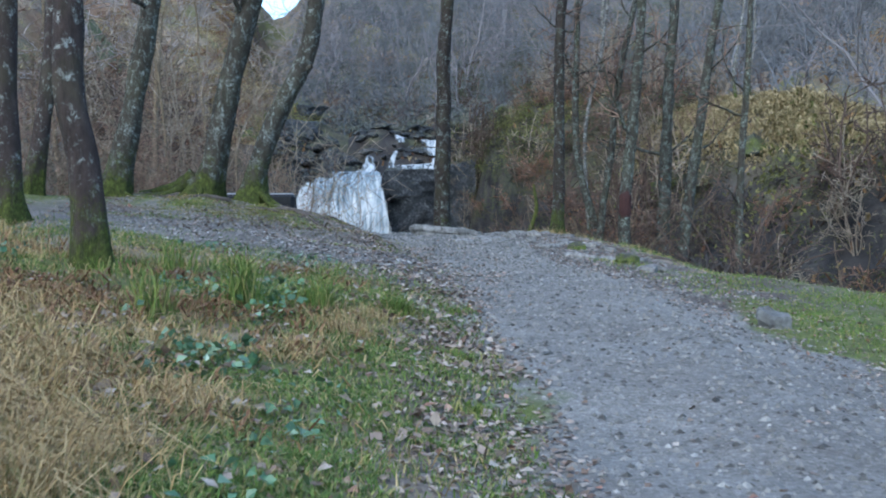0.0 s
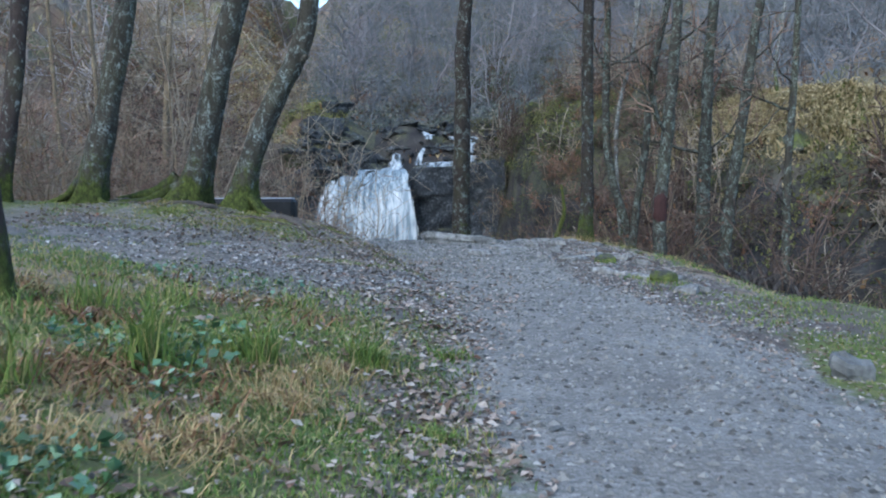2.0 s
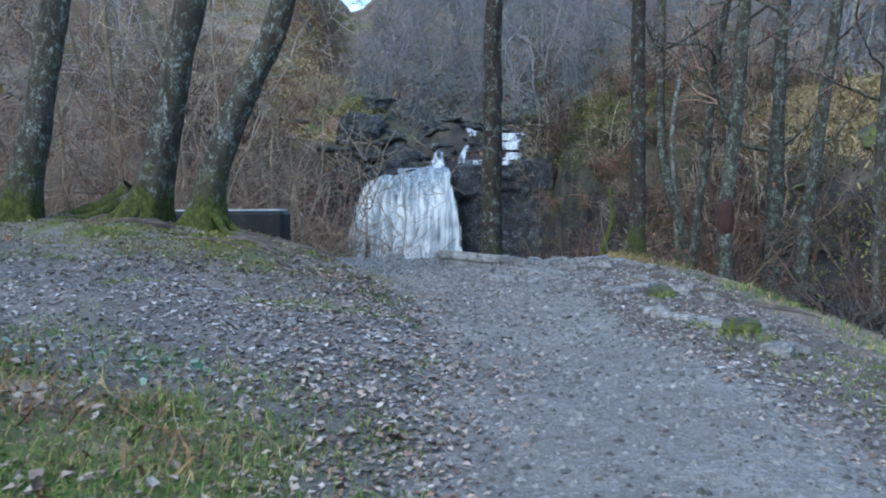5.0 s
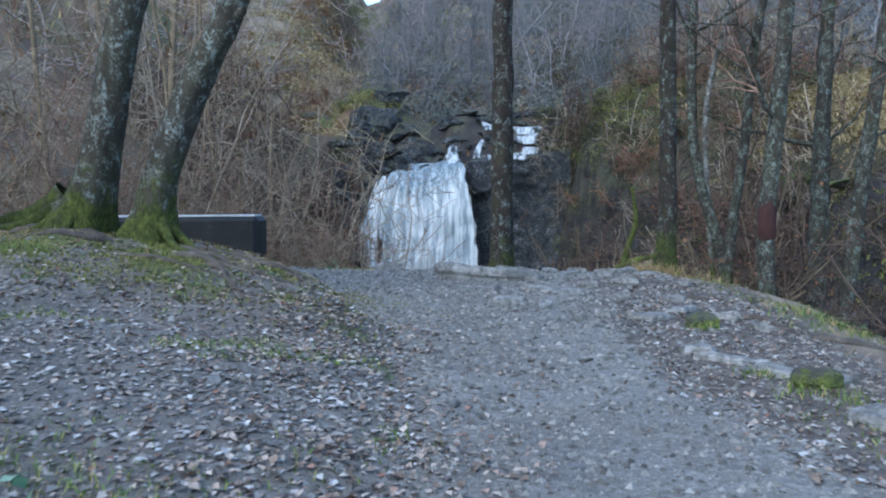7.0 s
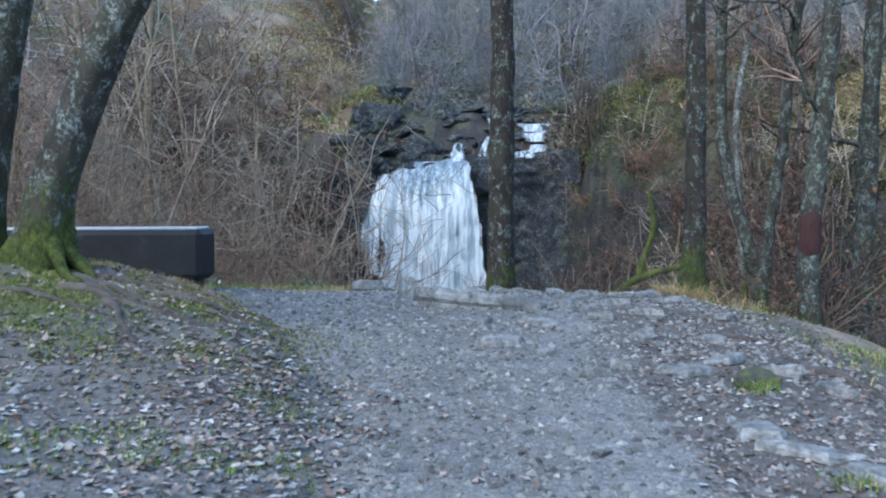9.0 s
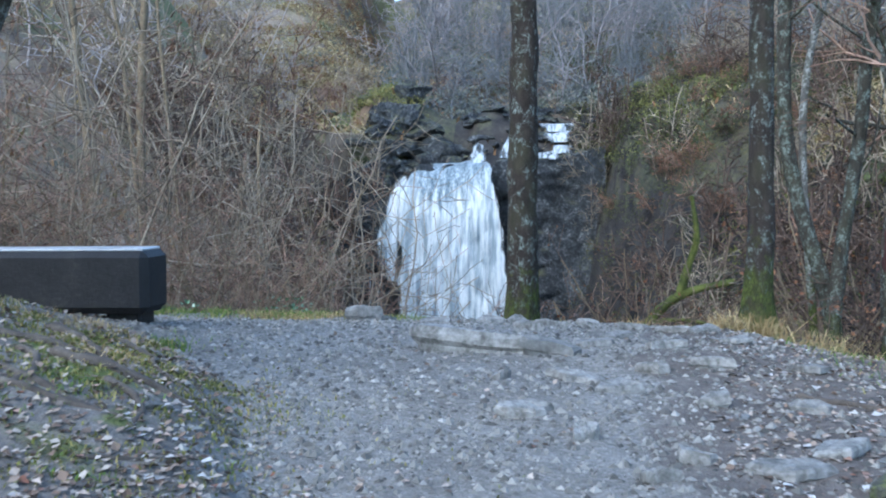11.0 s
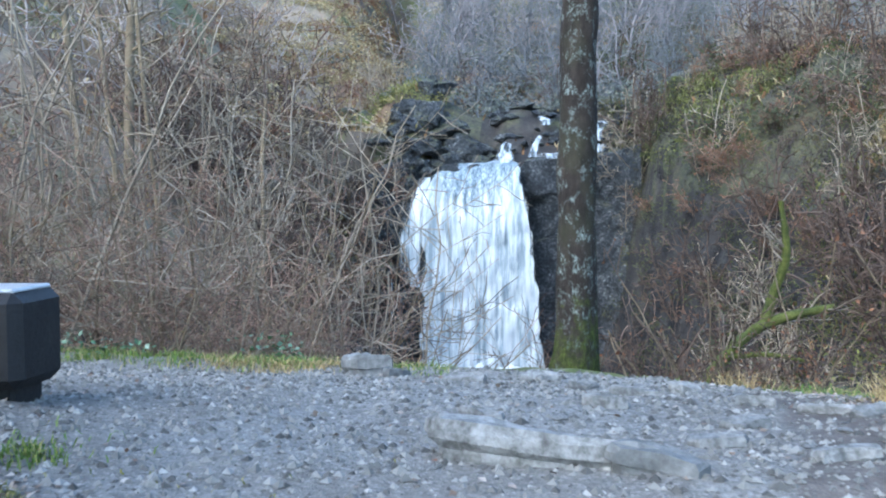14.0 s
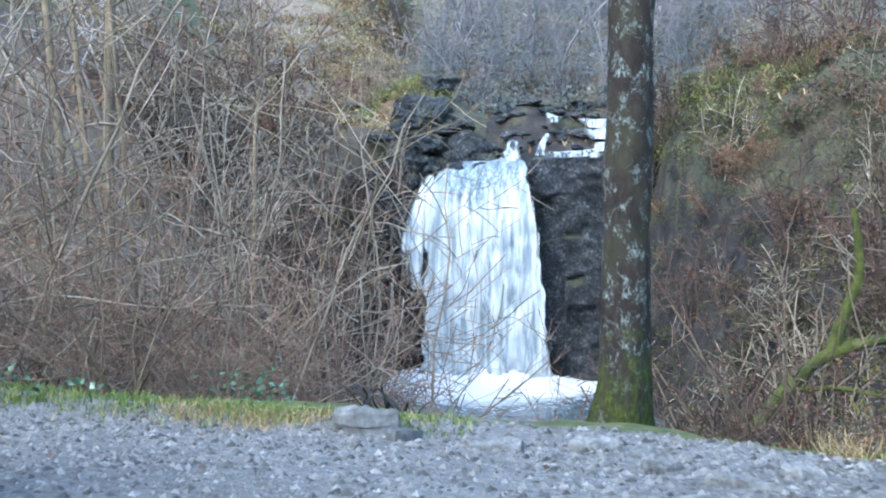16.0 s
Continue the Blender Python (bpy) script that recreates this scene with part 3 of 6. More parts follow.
    lip = lip + (3.2 - lip) * np.clip((b - 0.5) / 4, 0, 1)
    back = np.where(b < 0, np.interp(b, [-0.7, 0], [0, 1]) * (lip + 5.8) - 5.8, lip + np.interp(b, [0, 2, 3, 6, 11, 100, 130], [0, 0.15, 0.8, 1.5, 3.2, 36, 36]) + np.interp(b, [3, 12], [0, 0.14]) * np.abs(x + 3))
    back = back + np.interp(b, [-0.1, 0.1, 0.7, 1.7, 2.7, 6, 12], [0, 0.1, 0.55, 0.95, 1.0, 0.2, 0]) * np.clip((x + 4.4) / 0.6, 0, 1) * np.clip((1.4 - x) / 0.6, 0, 1)
    dip = 14.0 * (1 + 0.3 * smooth_noise(x, y, 5.0, 14)) * np.exp(-(((x / np.maximum(y, 1)) + 0.164) / 0.042) ** 2) * np.interp(y, [62, 120], [0, 1])
    rough = np.interp(y, [18, 30, 60, 120], [0, 0.35, 0.8, 1.6])
    far = soft_max(soft_max(left, right, 0.8), back - dip, 0.6)
    far = far + 1.7 * np.exp(-((x + 7.7) / 1.9) ** 2 - ((y - 55.6) / 1.7) ** 2)
    far = np.where(y > 152, np.minimum(far, np.interp(y, [152, 200, 400], [45, 15, 5])), far)
    far = far + rough * (0.7 * smooth_noise(x, y, 3.1, 5) + 0.35 * smooth_noise(x, y, 1.1, 6)) * np.clip((far + 5.5) / 2, 0, 1)
    return soft_max(near, far, 0.4)


def at_land(x, y):
    return float(land(np.array([x]), np.array([y]))[0])


def grid_lines(dense_from, dense_to, step, low, high, growth):
    mid = np.arange(dense_from, dense_to, step)
    up, down, d = [mid[-1]], [mid[0]], step
    while up[-1] < high:
        d = min(d * growth, 4.0)
        up.append(up[-1] + d)
    d = step
    while down[-1] > low:
        d = min(d * growth, 4.0)
        down.append(down[-1] - d)
    return np.concatenate([down[:0:-1], mid, up[1:]])


def build_ground():
    gx, gy = grid_lines(-4.2, 3.4, 0.055, -140, 140, 1.045), grid_lines(2.0, 18.5, 0.06, -40, 400, 1.02)
    gy = np.unique(np.concatenate([gy, np.arange(49.9, 52.2, 0.12)]))
    X, Y = np.meshgrid(gx, gy)
    Z = land(X, Y)
    nx, ny = len(gx), len(gy)
    i, j = np.meshgrid(np.arange(nx - 1), np.arange(ny - 1))
    a = (j * nx + i).ravel()
    me = mesh_of("ground", np.stack([X, Y, Z], -1).reshape(-1, 3), np.stack([a, a + 1, a + nx + 1, a + nx], 1), M_GROUND)
    e = beyond_edge(X, Y)
    wob = 0.22 * smooth_noise(X, Y, 0.6, 11) + 0.12 * smooth_noise(X, Y, 0.2, 12)
    inside = np.minimum(X - path_left(Y), path_right(Y) - X) + wob
    gravel = (1 - 0.9 * np.clip((X - 0.5 + wob) / 0.5, 0, 1) * np.clip((Y - 10.5) / 1.5, 0, 1)) * np.clip(0.5 + inside * np.where((Y > 11) & (Y < 13.6) & (X < 0), 6.0, 1.5), 0, 1) * np.clip(0.8 - e * 1.1, 0, 1)
    lx = path_left(Y) - X
    bare = np.clip(0.5 + (Y - 7.2 - 0.3 * np.maximum(lx, 0) + wob * 2) * 0.8, 0, 1) * np.clip(0.6 - e * 0.8, 0, 1) * np.clip(1.3 - np.abs(X + 0.5) / 4.5, 0, 1)
    bare = np.maximum(bare, np.clip(0.75 - np.abs(lx - 0.15) * 1.6, 0, 1) * np.clip(0.6 - e, 0, 1))
    bare = np.maximum(bare, np.clip(1 - np.abs(X - path_right(Y) - 0.3) * 1.1, 0, 1) * np.clip(0.8 - e, 0, 1) * (Y > 9))
    bare = np.maximum(bare, np.clip(1.1 - np.abs(X - path_right(Y) - 0.4) * 0.7, 0, 1) * np.clip(1.1 - e * 0.9, 0, 1) * np.clip((Y - 9.3) * 2, 0, 1) * (X > 0.5))
    green = np.clip(0.75 - np.maximum(e - 0.3, 0) * 0.15, 0, 1) * (Y < 24) * np.where((X > 1.0) & (Y > 9.4), 0.35, 1.0) * np.where((X < 0.4) & (Y < 9.5), np.clip(0.62 + 0.5 * smooth_noise(X, Y, 0.4, 18), 0, 1), 1.0)
    green = np.maximum(green, (X > 1) * (Y > 24) * (Y < 58) * (1 - np.clip((X - 7.5) / 2, 0, 1)) * np.clip(0.42 + 0.7 * smooth_noise(X, Y, 2.0, 17) - 1.2 * np.exp(-((X - 10.8) ** 2 / 9 + (Y - 31.5) ** 2 / 7)), 0, 1))
    mossy = np.clip(0.95 - np.hypot((X + 2.2) / 1.6, (Y - 11.7) / 1.1) * 0.6, 0, 1)
    mossy = np.maximum(mossy, np.clip(1.0 - np.hypot((X + 1.35) / 0.5, (Y - 12.55) / 0.75) * 0.5, 0, 1))
    mossy = np.maximum(mossy, np.clip(1.0 - np.hypot((X + 1.15) / 0.4, (Y - 11.7) / 0.8) * 0.55, 0, 1) * (lx > -0.1))
    mossy = mossy * np.clip(0.75 + 0.55 * smooth_noise(X, Y, 0.3, 94) + 0.3 * smooth_noise(X, Y, 0.12, 95), 0, 1.1)
    green = np.maximum(green, mossy)
    mossy = np.maximum(mossy, np.clip(0.9 - np.hypot((X + 1.7) / 0.9, (Y - 12.2) / 0.8) * 0.5, 0, 1) * np.clip(0.7 + 0.8 * smooth_noise(X, Y, 0.25, 99), 0, 1))
    green = np.maximum(green, mossy)
    bare = bare * (1 - np.clip(mossy * 1.6 - 0.35, 0, 1))
    # Gorge sides darkened: the shade of the hollow put into the ground colour.
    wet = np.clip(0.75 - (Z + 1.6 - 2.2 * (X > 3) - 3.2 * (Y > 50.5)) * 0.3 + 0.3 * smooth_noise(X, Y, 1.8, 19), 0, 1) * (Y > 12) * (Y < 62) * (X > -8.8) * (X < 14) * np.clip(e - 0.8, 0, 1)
    # Dark wet rock above the falls, then the dark gorge wall beside them.
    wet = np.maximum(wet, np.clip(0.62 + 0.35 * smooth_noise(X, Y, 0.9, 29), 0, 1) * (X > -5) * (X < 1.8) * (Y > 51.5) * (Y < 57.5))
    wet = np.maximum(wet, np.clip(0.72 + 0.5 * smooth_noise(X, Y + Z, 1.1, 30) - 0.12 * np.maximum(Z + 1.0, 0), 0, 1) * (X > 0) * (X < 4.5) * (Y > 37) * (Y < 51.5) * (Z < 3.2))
    # Slope just below the rim, darkened in colour for the shade there.
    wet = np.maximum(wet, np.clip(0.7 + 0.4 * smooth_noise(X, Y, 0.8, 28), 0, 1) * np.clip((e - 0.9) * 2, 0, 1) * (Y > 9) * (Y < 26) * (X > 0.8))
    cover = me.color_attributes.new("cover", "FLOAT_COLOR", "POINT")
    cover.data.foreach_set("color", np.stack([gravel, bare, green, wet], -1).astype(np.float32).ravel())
    slope = me.attributes.new("slope", "FLOAT", "POINT")
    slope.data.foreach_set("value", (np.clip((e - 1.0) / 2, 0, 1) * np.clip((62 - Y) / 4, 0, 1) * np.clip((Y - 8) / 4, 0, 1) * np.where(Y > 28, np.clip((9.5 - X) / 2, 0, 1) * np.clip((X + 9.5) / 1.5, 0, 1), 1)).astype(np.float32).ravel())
    return tagged(new("ground", me), "gravel footpath, leaf-strewn bank and wooded valley sides", "ground", kind="structure")


build_ground()


# ---- trees ----
def tree(name, points, radius, mat, label, limbs, seed, flare=1.9, top=5.0, twig_mat=None, group="", bulge=0.12, limb_from=0.3, limb_mat=None, sides=16, buttress=()):
    """A bare tree. points: its stem from the foot upwards; it goes on in the same way to top metres above the foot."""
    rng = np.random.RandomState(seed)
    foot = np.array(points[0], float)
    foot[2] = at_land(foot[0], foot[1]) - 0.06
    pts = [foot - foot] + [np.array(p, float) - foot for p in points[1:]]
    d = pts[-1] - pts[-2]
    d = d / np.linalg.norm(d)
    while pts[-1][2] < top:
        d = d * 0.9 + np.array([rng.normal(0, 0.05), rng.normal(0, 0.05), 0.18])
        d /= np.linalg.norm(d)
        pts.append(pts[-1] + d * 0.9)
    root = thing(name, *foot, label, "tree", group)
    n = 64
    line = curve_through(pts, n)
    t = np.linspace(0, 1, n)
    rad = radius * (1 - 0.45 * t) * (1 + (flare - 1) * np.exp(-np.maximum(line[:, 2], 0) / 0.2))
    V, F = tubes([(line, rad)], sides)
    V = V.reshape(n, sides, 3)
    ang = np.arange(sides) * 2 * np.pi / sides
    lobes = np.exp(-np.maximum(line[:, 2:3], 0) / 0.3) * 0.28 * np.sin(ang * 5 + seed) + bulge * smooth_noise(np.cos(ang)[None] * 1.2 + seed, line[:, 2:3] * 2.2 + np.sin(ang)[None] * 1.2, 0.7, seed) + 0.05 * smooth_noise(ang[None] * 2 + seed, line[:, 2:3] * 9, 0.7, seed + 1)
    V = line[:, None] + (V - line[:, None]) * (1 + lobes[..., None])
    part("trunk", mesh_of("trunk", V.reshape(-1, 3), F, mat), root)
    for a, length, r in buttress:
        u = np.linspace(0, 1, 16)
        bend = radians(a) + 0.35 * np.sin(u * 3 + seed + a) * u
        reach = radius * 0.55 + length * u
        q = np.stack([reach * np.cos(bend), reach * np.sin(bend)], 1)
        z = land(q[:, 0] + foot[0], q[:, 1] + foot[1]) - foot[2] + r * (0.45 - 1.1 * u ** 2) + 0.24 * (1 - u) ** 4
        part("root", mesh_of("root", *tubes([(np.column_stack([q, z]), r * (1.35 - u) * (1 + 0.12 * rng.uniform(-1, 1, 16)))], 9), mat), root, "mossy root spreading from the foot")
    twigs = []
    for _ in range(limbs):
        k = int(rng.uniform(limb_from, 0.95) * (n - 1))
        a = rng.uniform(0, 2 * np.pi)
        way = np.array([np.cos(a), np.sin(a), rng.uniform(0.1, 0.9)])
        limb = sprig(rng, line[k], way, rng.uniform(0.7, 1.9) * (1.2 - 0.5 * k / n), max(rad[k] * rng.uniform(0.2, 0.45), 0.008), 9, 0.16, 0.05)
        part("limb", mesh_of("limb", *tubes([limb], 6), limb_mat or mat), root)
        branch_out(rng, limb, twigs, 0, (7, 4), 0.9, 0.5, 6, 0.16, 0.02)
    if twigs:
        tagged(part("twig_tangle", mesh_of("twig_tangle", *tubes(twigs, 3), twig_mat or M_TWIG), root), kind="stuff")
    return root


def bare_trees():
    g = "trunks beside the path"
    tree("tree", [(-0.04, 18.0, 0.0), (0.0, 18.0, 0.56), (0.01, 18.0, 1.22), (0.02, 18.0, 1.87), (0.03, 18.0, 2.6), (0.02, 18.0, 3.3)], 0.155, M_RIM_BARK, "straight dark tree with mossy foot on the rim above the pool", 5, 3, 1.45, 7.0, group=g, limb_from=0.75)
    tree("tree", [(1.75, 15.77, 0.4), (1.78, 15.77, 0.97), (1.78, 15.77, 1.93), (1.78, 15.77, 2.88)], 0.095, M_RIM_BARK, "slim dark tree with a mossy foot at the path's rim", 6, 5, 2.0, 6.5, group=g, limb_from=0.5)
    tree("tree", [(2.70, 17.4, 0.0), (2.62, 17.4, 0.35), (2.44, 17.4, 0.96), (2.28, 17.4, 1.61), (2.23, 17.4, 2.46), (2.25, 17.4, 3.43)], 0.07, M_BARK_LICHEN, "thin crooked tree with grey lichen on its bark", 6, 6, 1.5, 6.0, group=g)
    tree("tree", [(2.6, 17.35, 0.0), (2.7, 17.3, 0.93), (2.82, 17.3, 1.76), (2.89, 17.3, 2.59), (2.97, 17.3, 3.13)], 0.062, M_BARK_LICHEN, "thin leaning tree grown from the same foot as its neighbour", 6, 7, 1.5, 6.0, group=g)
    tree("birch", [(2.55, 17.5, 0.0), (2.43, 17.4, 1.0), (2.39, 17.4, 1.81), (2.40, 17.4, 2.13), (2.48, 17.4, 2.65), (2.61, 17.4, 3.1), (2.66, 17.4, 3.45)], 0.036, M_BIRCH, "slender white birch stem among darker trunks", 6, 8, 1.4, 6.0, M_PALE_TWIG, g)
    t3 = tree("tree", [(3.0, 16.7, -0.1), (2.94, 16.7, 0.6), (2.95, 16.7, 1.0), (2.98, 16.7, 1.31), (3.05, 16.7, 1.99), (3.13, 16.7, 3.02)], 0.105, M_BARK_LICHEN, "dark tree with a reddish stripped patch and mossy foot", 6, 9, 1.7, 6.5, group=g)
    rng = np.random.RandomState(4)
    base = np.array(t3.location)
    line = np.array([(2.945, 16.69, 0.66), (2.945, 16.685, 0.8), (2.95, 16.685, 0.98), (2.96, 16.69, 1.1)]) - base
    part("stripped_wood", mesh_of("stripped_wood", *tubes([(curve_through(line, 9), 0.100 * (1 + 0.06 * rng.uniform(-1, 1, 9)) * np.array([0.8, 1, 1, 1, 1, 1, 1, 0.95, 0.75]))], 10), M_REDBARK), t3, "reddish bare wood where bark is gone")
    tree("tree", [(3.94, 18.6, -0.5), (3.98, 18.6, 0.89), (4.02, 18.6, 2.13), (4.06, 18.6, 3.35)], 0.125, M_BARK_LICHEN, "tall upright tree with lichen-spotted grey bark", 7, 10, 1.6, 7.0, group=g)
    tree("tree", [(4.07, 18.0, -0.4), (4.25, 18.0, 0.71), (4.47, 18.0, 2.31), (4.68, 18.0, 3.9)], 0.105, M_BARK_LICHEN, "leaning lichen-spotted tree on the slope", 7, 11, 1.6, 7.0, group=g)
    tree("tree", [(4.95, 17.2, -0.6), (4.95, 17.2, 1.4), (5.05, 17.2, 3.2)], 0.07, M_BARK_LICHEN, "slim tree with pale lichen on the slope", 6, 31, 1.6, 7.0, group=g)
    h = "leaning trunks on the bank"
    tree("tree", [(-2.08, 6.2, 0.4), (-2.13, 6.2, 0.99), (-2.23, 6.2, 1.5), (-2.22, 6.2, 2.0), (-2.2, 6.2, 3.0)], 0.098, M_BARK, "dark upright tree rising out of rough grass", 5, 12, 1.5, 6.0, group=h, limb_from=0.55)
    tree("tree", [(-3.80, 12.0, 0.9), (-3.7, 12.0, 1.31), (-3.56, 12.0, 1.97), (-3.39, 12.0, 2.83)], 0.135, M_BANK_BARK, "leaning tree with pale lichen and a mossy foot", 7, 13, 1.8, 6.5, group=h, buttress=[(205, 0.5, 0.035), (330, 0.4, 0.03)])
    tree("tree", [(-2.86, 12.4, 0.8), (-2.70, 12.4, 1.4), (-2.55, 12.4, 2.11), (-2.36, 12.4, 2.9)], 0.148, M_BANK_BARK, "stout leaning tree with spreading mossy roots", 7, 14, 2.1, 6.5, group=h, buttress=[(183, 1.0, 0.075), (199, 0.8, 0.05), (226, 0.6, 0.03), (285, 0.5, 0.03)])
    lean = tree("tree", [(-2.24, 12.2, 0.8), (-2.17, 12.2, 1.21), (-2.04, 12.2, 1.62), (-1.81, 12.2, 2.12), (-1.64, 12.2, 2.42), (-1.55, 12.2, 2.65), (-1.50, 12.2, 2.95)], 0.122, M_BANK_BARK, "strongly leaning tree with a bright mossy foot", 7, 15, 1.9, 6.0, group=h, limb_from=0.45, buttress=[(322, 0.7, 0.035), (345, 0.5, 0.04)])
    stub = sprig(np.random.RandomState(3), np.array((-1.68, 12.18, 2.36)) - np.array(lean.location), (0.75, -0.2, 0.35), 0.2, 0.075, 6, 0.08, 0.0)
    part("stub", mesh_of("stub", *tubes([stub], 9), M_BANK_BARK), lean, "stump of a broken-off branch")
    tree("tree", [(-3.53, 8.5, 0.8), (-3.57, 8.5, 1.55), (-3.56, 8.5, 2.47)], 0.11, M_BARK, "dark reddish upright tree on the grassy bank", 5, 16, 1.5, 6.0, group=h, limb_from=0.5)
    tree("tree", [(-4.75, 12.0, 0.9), (-4.58, 12.0, 1.88), (-4.46, 12.0, 3.18)], 0.1, M_BARK, "dark tree standing further up the bank", 6, 17, 1.6, 6.5, group=h)
    tree("tree", [(-7.23, 26, -1.2), (-7.18, 26, 0.97), (-7.16, 26, 2.59), (-7.11, 26, 3.95)], 0.11, M_STEM, "slender pale-barked tree behind the hazel thicket", 12, 18, 1.3, 8.5, M_PALE_TWIG, limb_from=0.2)
    for k, (x, y, r) in enumerate([(-6.1, 23.5, 0.05), (-8.9, 24.0, 0.07), (-5.2, 27, 0.06), (-10.2, 30, 0.1), (-4.9, 21.8, 0.035)]):
        tree("tree", [(x, y, at_land(x, y)), (x + 0.1, y, at_land(x, y) + 2), (x - 0.1, y, at_land(x, y) + 4.5)], r, M_STEM, "thin pale young tree in the thicket", 10, 40 + k, 1.3, 7.5, M_PALE_TWIG, "young trees in the thicket", limb_from=0.15, sides=8)
    b = "white birches on the far mound"
    tree("birch", [(9.75, 32, 2.77), (9.3, 32, 3.55), (8.94, 32, 4.67), (9.1, 32, 6.22)], 0.055, M_BIRCH, "forked white birch on the far grassy mound", 6, 20, 1.2, 5.5, M_PALE_TWIG, b)
    tree("birch", [(9.8, 32, 2.77), (9.62, 32, 4.15), (9.57, 32, 6.22)], 0.035, M_BIRCH, "thin upright white birch on the far mound", 6, 21, 1.2, 5.5, M_PALE_TWIG, b)
    tree("birch", [(7.9, 51, 4.5), (7.9, 51, 7.0), (7.8, 51, 9)], 0.12, M_BIRCH, "pale birch on the mossy slope beside the falls", 8, 22, 1.3, 8, M_PALE_TWIG, b)


bare_trees()


# ---- waterfall and pool ----
def water_sheet(name, parent, rows, nu, mat, seed, thick, edge_thin, label="", smooth_top=0.0):
    """Falling water as a relief sheet. rows: (left x, right x, y, z, left z if lower) from the lip downwards.
    smooth_top: the share of the drop over which the water still glides clear over the ledge."""
    rows = np.array([r if len(r) == 5 else (*r, r[3]) for r in rows], float)
    nv = 90
    L = curve_through(np.stack([rows[:, 0], rows[:, 2], rows[:, 4]], 1), nv)
    R = curve_through(np.stack([rows[:, 1], rows[:, 2], rows[:, 3]], 1), nv)
    u = np.linspace(0, 1, nu)
    x = L[:, :1] * (1 - u) + R[:, :1] * u
    y = L[:, 1:2] * (1 - u) + R[:, 1:2] * u
    z = L[:, 2:3] * (1 - u) + R[:, 2:3] * u
    v = np.linspace(0, 1, nv)[:, None]
    rel = 0.7 * smooth_noise(x, z * 0.16, 0.45, seed) + 0.6 * smooth_noise(x, z * 0.3, 0.16, seed + 1) + 0.5 * smooth_noise(x, z, 0.5, seed + 2)
    y = y - thick * (0.5 + rel * 0.5) * np.sin(np.pi * np.clip(u, 0.02, 0.98)) ** 0.4 * (0.35 + v)
    z = z + 0.12 * smooth_noise(x, z, 0.5, seed + 4) * (1 - v) ** 3
    x = x + 0.10 * smooth_noise(z, u * 3 + 0 * z, 0.35, seed + 5) * (np.abs(u - 0.5) * 2) ** 6 * np.minimum(v * 4, 1)
    i, j = np.meshgrid(np.arange(nu - 1), np.arange(nv - 1))
    a = (j * nu + i).ravel()
    me = mesh_of(name, np.stack([x, y, z], -1).reshape(-1, 3), np.stack([a, a + 1, a + nu + 1, a + nu], 1), mat)
    d = np.minimum(u, 1 - u)[None] + 0.02 * rel
    thin = np.clip(1 - d / edge_thin, 0, 1) * 0.35 + 0 * v
    at = me.attributes.new("thin", "FLOAT", "POINT")
    at.data.foreach_set("value", thin.astype(np.float32).ravel())
    if smooth_top:
        g = np.clip((smooth_top * (0.55 + 0.45 * np.sin(np.pi * np.clip(u * 1.15 - 0.05, 0, 1))) + 0.06 * smooth_noise(u * 9, 0 * u, 1.0, seed + 6) + 0.05 * smooth_noise(u * 26, 0 * u, 1.0, seed + 7) - v) * 14 + 0.5, 0, 1)
        at = me.attributes.new("glide", "FLOAT", "POINT")
        at.data.foreach_set("value", g.astype(np.float32).ravel())
    return part(name, me, parent, label)


